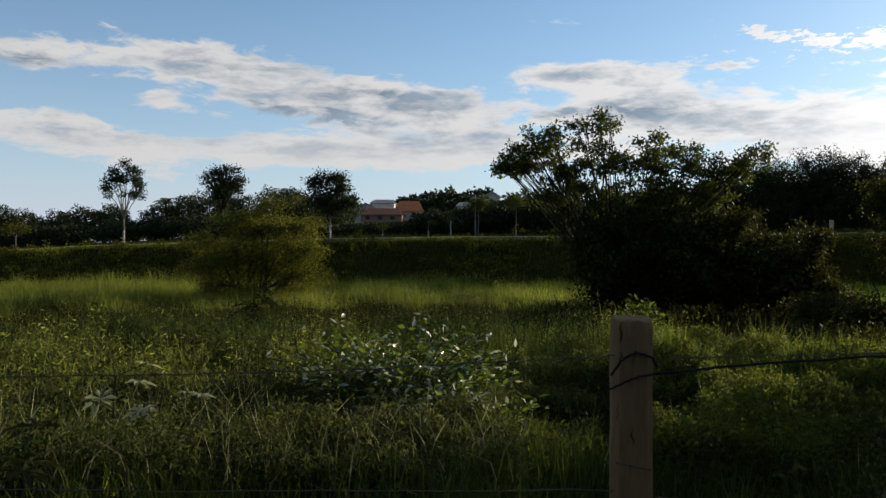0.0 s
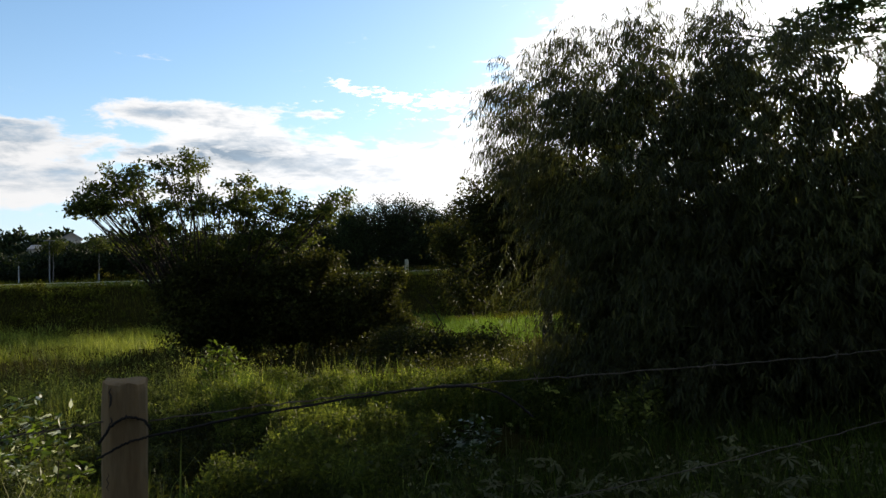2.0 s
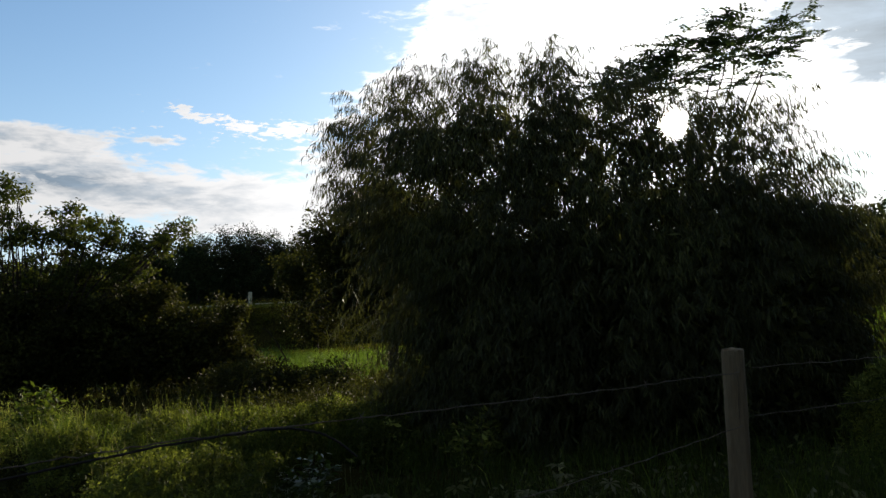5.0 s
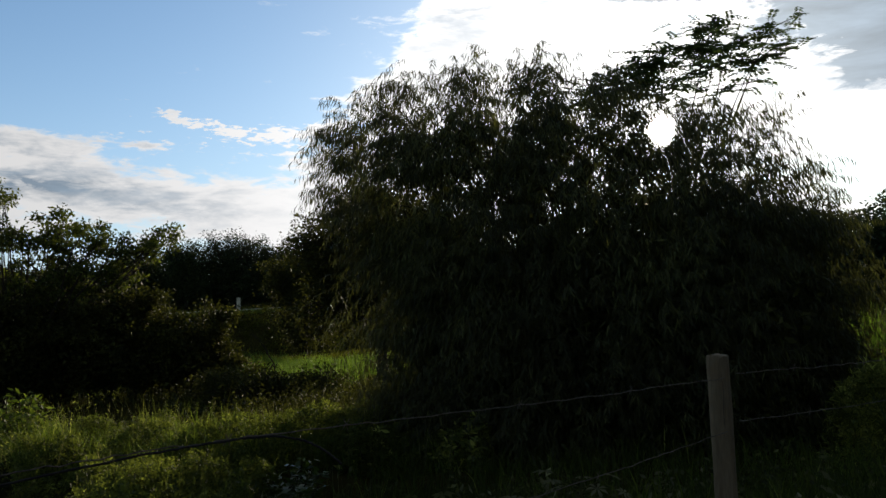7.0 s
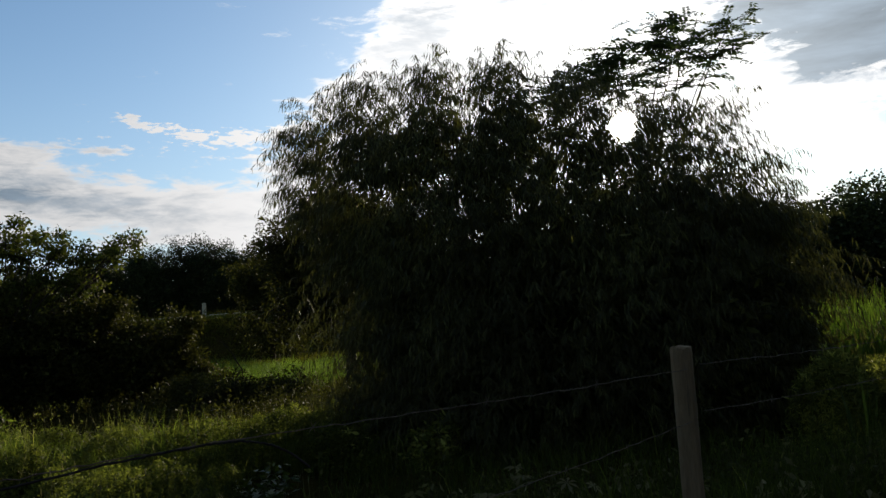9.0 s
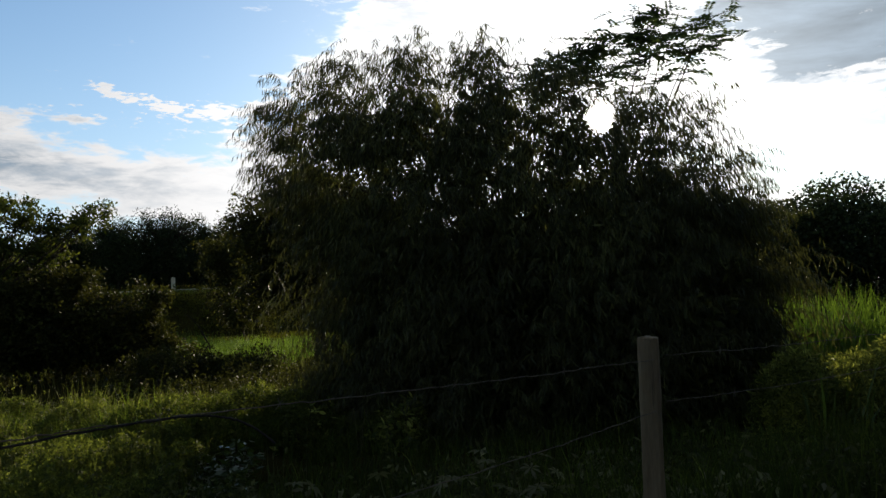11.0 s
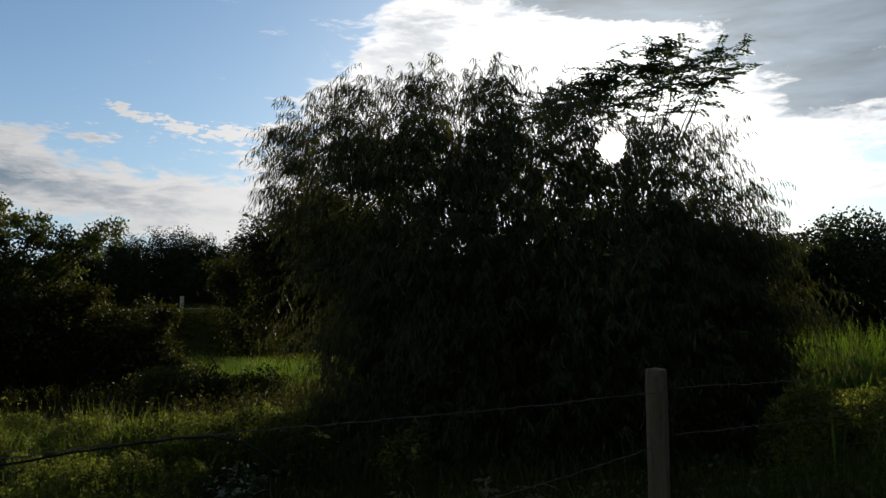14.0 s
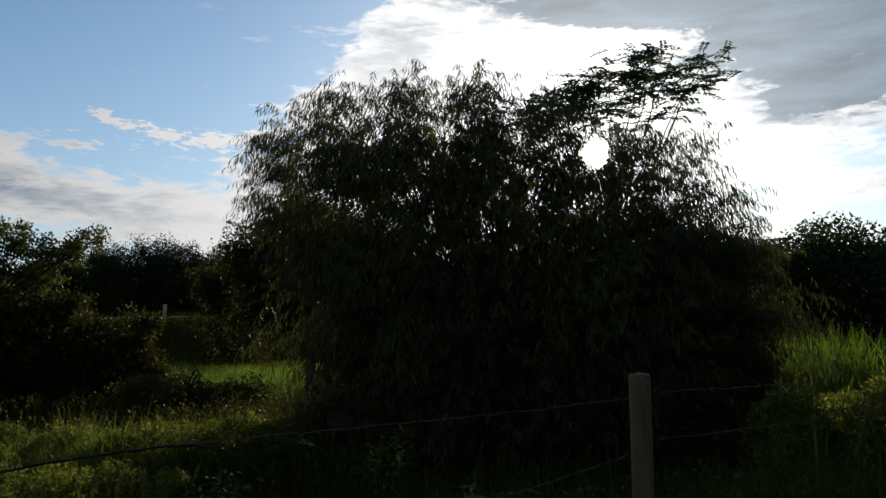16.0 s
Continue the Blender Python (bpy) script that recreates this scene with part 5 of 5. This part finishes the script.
# ---- fence ----
def post_mesh(w, h, seed, mat):
    """A rough-sawn square post: uneven faces, worn and slightly domed top."""
    rng = np.random.default_rng(seed)
    rows, sides = 26, 16
    zs = np.concatenate([np.linspace(-0.5, h - 0.03, rows - 2), [h - 0.008, h]])
    v = []
    for i, z in enumerate(zs):
        shrink = 1.0 if i < rows - 2 else (0.95 if i == rows - 2 else 0.8)
        for k in range(sides):
            a = 2 * math.pi * (k + 0.5) / sides
            c, s = math.cos(a), math.sin(a)
            q = (abs(c) ** 5 + abs(s) ** 5) ** (-0.2) * w / 2 * shrink
            wob = 0.0035 * math.sin(z * 5 + k * 1.3 + seed) + rng.normal() * 0.0012
            v.append((c * (q + wob) + 0.006 * math.sin(z * 2.1 + seed), s * (q + wob), z + (rng.normal() * 0.004 if i >= rows - 2 else 0)))
    v = np.array(v)
    k, j = np.meshgrid(np.arange(rows - 1), np.arange(sides), indexing="ij")
    k, j = k.ravel(), j.ravel()
    n = (j + 1) % sides
    f = np.stack([k * sides + j, k * sides + n, (k + 1) * sides + n, (k + 1) * sides + j], 1)
    top = len(v)
    v = np.concatenate([v, [[0, 0, h + 0.004]]])
    last = (rows - 1) * sides
    cap = np.array([[last + i, last + (i + 1) % sides, top, top] for i in range(sides)])
    me = bpy.data.meshes.new("post")
    me.from_pydata(v.tolist(), [], f.tolist() + [tuple(c[:3]) for c in cap.tolist()])
    me.materials.append(mat)
    for p in me.polygons:
        p.use_smooth = False
    me.update()
    return me


def crack(parent, x, z0, z1, w, y, seed):
    rng = np.random.default_rng(seed)
    zs = np.linspace(z0, z1, 6)
    pts = np.stack([x + rng.normal(size=6) * 0.003, np.full(6, y), zs], 1)
    v, f = tube(pts, np.array([0.2, 0.8, 1, 0.9, 0.6, 0.15]) * w, 5)
    part("crack", np_mesh("crack", v, f, M_POSTDARK), parent, "dark split in the grain")


def wire_between(name, pts, r, parent, barbs=(), label="", wave=0.0025, seed=3):
    rng = np.random.default_rng(seed)
    p = np.asarray(pts, float)
    t = np.linspace(0, len(p) - 1, (len(p) - 1) * 14 + 1)
    i = np.arange(len(p))
    # smooth through the given points
    q = np.stack([np.interp(t, i, p[:, c]) for c in range(3)], 1)
    for _ in range(12):
        q[1:-1] = (q[:-2] + 2 * q[1:-1] + q[2:]) / 4
    q[1:-1] += rng.normal(size=q[1:-1].shape) * wave * np.array([0.4, 0.4, 1.0])
    v, f = tube(q, np.full(len(q), r), 6)
    w = part("wire", np_mesh("wire", v, f, M_DARKWIRE if r > 0.0025 else M_WIRE, True), parent, label)
    for b in barbs:
        k = int(b * (len(q) - 1))
        bm_v, bm_f = join([tube([(-0.022, -0.006, -0.016), (0, 0, 0), (0.022, 0.006, 0.02)], [0.001, 0.002, 0.001], 4), tube([(-0.008, 0.0, 0.022), (0.002, 0, 0), (0.008, 0, -0.02)], [0.001, 0.002, 0.001], 4)])
        ob = part("barb", np_mesh("barb", bm_v, bm_f, M_WIRE), w)
        ob.location = q[k]
    return w


def fence():
    e = thing("fence", (0.61, 2.53, 0.0), "post and barbed-wire fence with weathered square posts", "fence")
    o = np.array([0.61, 2.53, 0.0])
    spots = [(-3.2, 2.9, 1.27, 0.13, 3.0), (0.61, 2.54, 1.25, 0.13, -10.0), (4.24, 2.17, 1.29, 0.112, -62.0), (7.85, 1.80, 1.28, 0.12, -70.0)]
    for i, (x, y, h, w, turn) in enumerate(spots):
        g = float(land(x, y))
        ob = part("post", post_mesh(w, h - g, 5 + i, M_POST if i < 2 else M_POSTGREY), e, "thick split-topped post" if i == 1 else "")
        ob.location = (x - o[0], y - o[1], g)
        ob.rotation_euler = (0, 0, radians(turn))
        if i == 1:
            for j, (cx, z0, z1, cw) in enumerate(((-0.032, 1.175, 1.235, 0.004), (-0.03, 1.12, 1.15, 0.0025), (0.004, 0.86, 0.905, 0.0035), (-0.04, 0.93, 0.99, 0.0015), (0.012, 0.62, 0.68, 0.002))):
                crack(ob, cx, z0 - g, z1 - g, cw, -w / 2, 100 + j)
        if i == 2:
            crack(ob, 0.02, 0.7, 1.2, 0.002, -w / 2, 120)
    def L(*pts):
        return [np.array(q) - o for q in pts]
    # upper strand
    wire_between("wire", L((-3.2, 2.83, 1.00), (-1.6, 2.62, 1.03), (-0.4, 2.5, 1.08), (0.30, 2.46, 1.125), (0.545, 2.46, 1.14)), 0.0024, e, (0.15, 0.4, 0.62, 0.85), seed=1)
    wire_between("wire", L((0.675, 2.46, 1.13), (1.2, 2.40, 1.155), (1.7, 2.36, 1.165), (2.3, 2.31, 1.16), (3.2, 2.2, 1.16), (4.18, 2.1, 1.175)), 0.0024, e, (0.35, 0.5, 0.72, 0.86), seed=2)
    # second turn of wire twisted round the first, with its loose end hanging off
    wire_between("wire", L((0.675, 2.455, 1.085), (0.95, 2.42, 1.12), (1.3, 2.385, 1.152), (1.6, 2.36, 1.163), (1.72, 2.35, 1.158), (1.83, 2.34, 1.13), (1.90, 2.33, 1.09), (1.97, 2.32, 1.03)), 0.0042, e, (), "doubled dark wire with a loose hanging end", 0.001, seed=3)
    # wire round the thick post
    wire_between("wire", L((0.68, 2.47, 1.10), (0.66, 2.455, 1.135), (0.61, 2.462, 1.15), (0.565, 2.462, 1.125), (0.535, 2.47, 1.075)), 0.004, e, (), "", 0.0015, seed=4)
    wire_between("wire", L((0.68, 2.46, 1.085), (0.62, 2.462, 1.075), (0.56, 2.46, 1.05), (0.53, 2.48, 1.03)), 0.0035, e, (), "", 0.0015, seed=5)
    wire_between("wire", L((0.55, 2.455, 0.81), (0.60, 2.462, 0.795), (0.66, 2.462, 0.785)), 0.0024, e, (), "", 0.001, seed=6)
    # lower strand and the strands past the second post
    wire_between("wire", L((0.675, 2.46, 0.70), (1.6, 2.35, 0.70), (2.6, 2.24, 0.76), (3.4, 2.17, 0.82), (4.18, 2.1, 0.90)), 0.0024, e, (0.3, 0.7), seed=7)
    wire_between("wire", L((-3.2, 2.83, 0.68), (-1.3, 2.62, 0.66), (0.545, 2.46, 0.72)), 0.0024, e, (0.4, 0.8), seed=8)
    wire_between("wire", L((4.30, 2.10, 1.19), (5.2, 2.0, 1.17), (6.4, 1.87, 1.17), (7.8, 1.73, 1.18)), 0.0024, e, (0.2, 0.45, 0.7), seed=9)
    wire_between("wire", L((4.30, 2.10, 0.94), (5.2, 2.0, 0.92), (6.4, 1.87, 0.92), (7.8, 1.73, 0.92)), 0.0024, e, (0.25, 0.6), seed=10)


fence()


# ---- single plants ----
def palmate(rng, r):
    """A palmate leaf of seven pointed lobes, slightly cupped, lying in xy."""
    v, f = [(0, 0, 0)], []
    for k in range(7):
        a = math.pi * (0.5 + (k - 3) * 0.27)
        ll = r * (1.0 - 0.1 * abs(k - 3))
        for da, q, z in ((-0.24, 0.62, 0.03), (0.0, 1.0, -0.12), (0.24, 0.62, 0.03)):
            v.append((math.cos(a + da) * ll * q, math.sin(a + da) * ll * q, z * r))
        i = 1 + 3 * k
        f += [(0, i, i + 1), (0, i + 1, i + 2)]
    return np.array(v), np.array(f)


def castor(at, h, n, label, mat, seed, r=0.2):
    rng = np.random.default_rng(seed)
    g = float(land(*at)) - 0.05
    e = thing("castor_plant", (at[0], at[1], g), label, "plant", "young palmate-leaved plants")
    v, f = tube(bent((0, 0, 0), (0.05, 0, h), 6, 0, rng, 0.1), np.linspace(0.02, 0.008, 6), 6)
    part("stem", np_mesh("stem", v, f, M_DULLLEAF, True), e)
    for k in range(n):
        a, z = k * 2.4 + rng.uniform(-0.3, 0.3), h * rng.uniform(0.6, 1.05)
        out = np.array([math.cos(a), math.sin(a), 0.15])
        tip = np.array([0.05, 0, z]) + out * rng.uniform(0.15, 0.35)
        v, f = tube([(0.03, 0, z - 0.05), tip], [0.005, 0.004], 4)
        lv, lf = palmate(rng, r * rng.uniform(0.7, 1.15))
        m = np.array(Matrix.Rotation(a - math.pi / 2, 3, "Z") @ Matrix.Rotation(rng.uniform(-0.9, 0.1), 3, "X"))
        leaf = part("leaf", np_mesh("leaf", lv @ m.T + tip, lf, mat), e)
        part("stalk", np_mesh("stalk", v, f, M_DULLLEAF, True), leaf)


castor((-3.35, 14.0), 1.35, 7, "dark young castor plant above the weeds", M_DARKLEAF, 201, 0.28)
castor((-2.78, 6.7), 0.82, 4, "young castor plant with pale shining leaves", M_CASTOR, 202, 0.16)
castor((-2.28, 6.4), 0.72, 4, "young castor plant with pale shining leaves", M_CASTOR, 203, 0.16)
castor((-2.7, 5.4), 0.65, 6, "young castor plant with dull grey-green leaves", M_DARKLEAF, 204, 0.2)
castor((-2.5, 4.3), 0.45, 5, "young castor plant with dull grey-green leaves", M_DARKLEAF, 205, 0.22)


for cx, cy, ch, cn, cs in ((3.3, 4.2, 0.45, 8, 206), (3.9, 4.05, 0.5, 8, 207), (4.5, 3.7, 0.45, 7, 208), (4.8, 3.1, 0.4, 7, 209), (2.9, 4.7, 0.4, 7, 240), (5.3, 4.1, 0.55, 8, 241), (3.6, 5.0, 0.5, 8, 242)):
    castor((cx, cy), ch, cn, "young castor plant with dull grey-green leaves", M_PALEDULL, cs, 0.12)


def broad_bush(at, w, h, n, leaf, mat, label, seed, name="broadleaf_bush", category="bush", pale=0.0):
    """Low bush: arching stems with broad pointed leaves."""
    rng = np.random.default_rng(seed)
    g = float(land(*at)) - 0.05
    e = thing(name, (at[0], at[1], g), label, category)
    wood, P, D = [], [], []
    for k in range(n):
        a = rng.uniform(0, 2 * math.pi)
        r = rng.uniform(0.1, 1.0) ** 0.6
        end = np.array([math.cos(a) * w * r, math.sin(a) * w * 0.7 * r, h * math.sqrt(max(0.1, 1 - (0.85 * r) ** 2)) * rng.uniform(0.3, 1.05)])
        pts = bent((end[0] * 0.25, end[1] * 0.25, 0), end, 8, 0.12, rng, 0.1)
        wood.append(tube(pts, np.linspace(0.008, 0.003, 8), 4))
        for q in range(2, 8):
            for s in range(3):
                P.append(pts[q] + rng.normal(size=3) * 0.03)
                D.append(rng.normal(size=3) * np.array([1, 1, 0.45]) + np.array([0, 0, 0.1]))
    P, D = np.array(P), unit(np.array(D))
    L = rng.uniform(leaf * 0.6, leaf * 1.2, len(P))
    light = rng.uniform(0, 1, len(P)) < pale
    # a share of the leaves is coloured pale as painted glints
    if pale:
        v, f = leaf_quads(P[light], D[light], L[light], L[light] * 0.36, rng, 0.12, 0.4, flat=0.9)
        part("glint_foliage", np_mesh("glint_foliage", v, f, M_GLINTLEAF), e, "leaves coloured pale to stand for glints")
    P, D, L = P[~light], D[~light], L[~light]
    v, f = leaf_quads(P, D, L, L * 0.4, rng, 0.12, 0.4, flat=0.9)
    part("foliage", np_mesh("foliage", v, f, mat), e)
    v, f = join(wood)
    part("stem", np_mesh("stem", v, f, M_BARK, True), e)


broad_bush((-0.55, 9.0), 1.5, 1.1, 130, 0.115, M_GLOSSY, "low bush with broad shining leaves among weeds", 211, pale=0.2)
broad_bush((0.0, 7.9), 1.0, 0.72, 80, 0.11, M_GLOSSY, "low bush with broad shining leaves among weeds", 210, pale=0.28)
broad_bush((3.45, 14.0), 0.45, 1.32, 90, 0.13, M_FRESH, "upright leafy weed standing above the tangle", 212, "tall_weed", "plant")
broad_bush((0.6, 7.3), 0.35, 0.75, 18, 0.10, M_NEAR, "small leafy weed near the fence post", 213, "tall_weed", "plant")
broad_bush((7.3, 7.7), 0.45, 0.75, 46, 0.13, M_WEED, "small yellow-green shrub at the foot of the weeping tree", 228, "small_shrub", "shrub")
broad_bush((6.6, 8.9), 0.4, 0.8, 30, 0.13, M_WEED, "small yellow-green shrub at the foot of the weeping tree", 229, "small_shrub", "shrub")
broad_bush((5.0, 8.2), 0.5, 0.7, 46, 0.13, M_GLOSSY, "low weed with shining leaves beside the weeping tree", 214, "shiny_weed", "plant", 0.25)
for sx, sy, sw, sh, ss in ((18.2, 37.6, 1.6, 1.2, 216), (16.2, 33.0, 1.7, 1.2, 218), (14.0, 28.6, 1.8, 1.7, 219), (17.0, 28.0, 1.6, 1.5, 220), (14.8, 31.8, 1.7, 1.8, 231), (17.6, 30.2, 1.5, 1.3, 232), (8.6, 21.0, 1.2, 1.1, 234), (9.6, 20.5, 1.2, 1.0, 235), (10.3, 24.0, 1.2, 0.8, 236)):
    ra, rb = 0.5 + 0.3 * math.sin(ss), 0.5 + 0.3 * math.sin(ss * 2.3)
    # nearer bushes take the dark leaf colour in place of tree shade
    tree("scrub_bush", (sx, sy), "scrubby bush in the meadow, the nearer ones darkened in colour for shade", [
        (0, 0, sh * 0.4, sw * 1.1, 1.2, sh * 0.4, 0.4), (-sw * ra, 0.2, sh * (0.4 + 0.5 * rb), sw * 0.5, 0.8, sh * 0.3, 0.2), (sw * rb, -0.2, sh * (0.5 + 0.5 * ra), sw * 0.45, 0.8, sh * 0.3, 0.2), (sw * 1.2, 0, sh * 0.3, sw * 0.6, 0.9, sh * 0.3, 0.2)],
        0.15, 30, M_DARKLEAF if sy < 36 else M_SCRUB, M_BARK, 0.3, 0.05, 110, 0.2, 0.0, ss, 0.45, limbs=3, category="bush", group="scrub bushes")


def tuft(at, h, n, spread, label, seed, mat, width=0.02):
    rng = np.random.default_rng(seed)
    x, y = at[0] + rng.normal(size=n) * spread, at[1] + rng.normal(size=n) * spread
    v, f = blades(ground_points(x, y), rng.uniform(h * 0.5, h, n), width, rng.uniform(0.05, 0.45, n), rng)
    off = np.array([at[0], at[1], float(land(*at))])
    ob = new("grass_tuft", np_mesh("grass_tuft", v - off, f, mat))
    ob.location = off
    tagged(ob, label, "grass", kind="stuff")


tuft((5.35, 13.1), 1.1, 110, 0.16, "tall tuft of grass rising above the vines", 221, M_WEED, 0.008)
tuft((1.0, 15.2), 1.2, 60, 0.2, "tall tuft of grass at the edge of the meadow", 226, M_WEED, 0.008)
for gx, gy, gh, gn, gs in ((16.0, 6.0, 2.0, 420, 222), (17.3, 5.8, 2.2, 420, 224), (18.6, 6.4, 2.3, 420, 227)):
    tuft((gx, gy), gh, gn, 0.6, "tall soft clump of sunlit grass beside the weeping tree", gs, M_LUSH, 0.03)
tuft((9.7, 2.9), 1.0, 40, 0.35, "coarse grass with long shining blades", 223, M_GLOSSY, 0.026)
mounds("sunny_tangle", 36000, lambda n, rng: (rng.uniform(9.6, 13.6, n), rng.uniform(2.2, 4.4, n)), 46, (0.3, 0.7), (0.6, 1.2), (0.06, 0.14), M_WEED, "sunlit tangle of narrow leaves beside the weeping tree", 225, 0.2, 0.14)


def dead_branch():
    rng = np.random.default_rng(230)
    e = thing("dead_branch", (16.3, 31.0, float(land(16.3, 31.0))), "bare dark forked branch standing in the scrub", "branch")
    wood = [tube(bent((0, 0, 0), (0.7, 0, 1.6), 7, 0.15, rng, 0.15), np.linspace(0.05, 0.03, 7), 6), tube(bent((0.7, 0, 1.6), (-0.4, 0, 2.9), 7, 0.2, rng, 0.15), np.linspace(0.03, 0.012, 7), 6), tube(bent((0.7, 0, 1.6), (0.9, 0, 0.4), 5, 0.1, rng, 0.1), np.linspace(0.03, 0.015, 5), 6)]
    v, f = join(wood)
    part("wood", np_mesh("wood", v, f, M_BARK, True), e)


dead_branch()
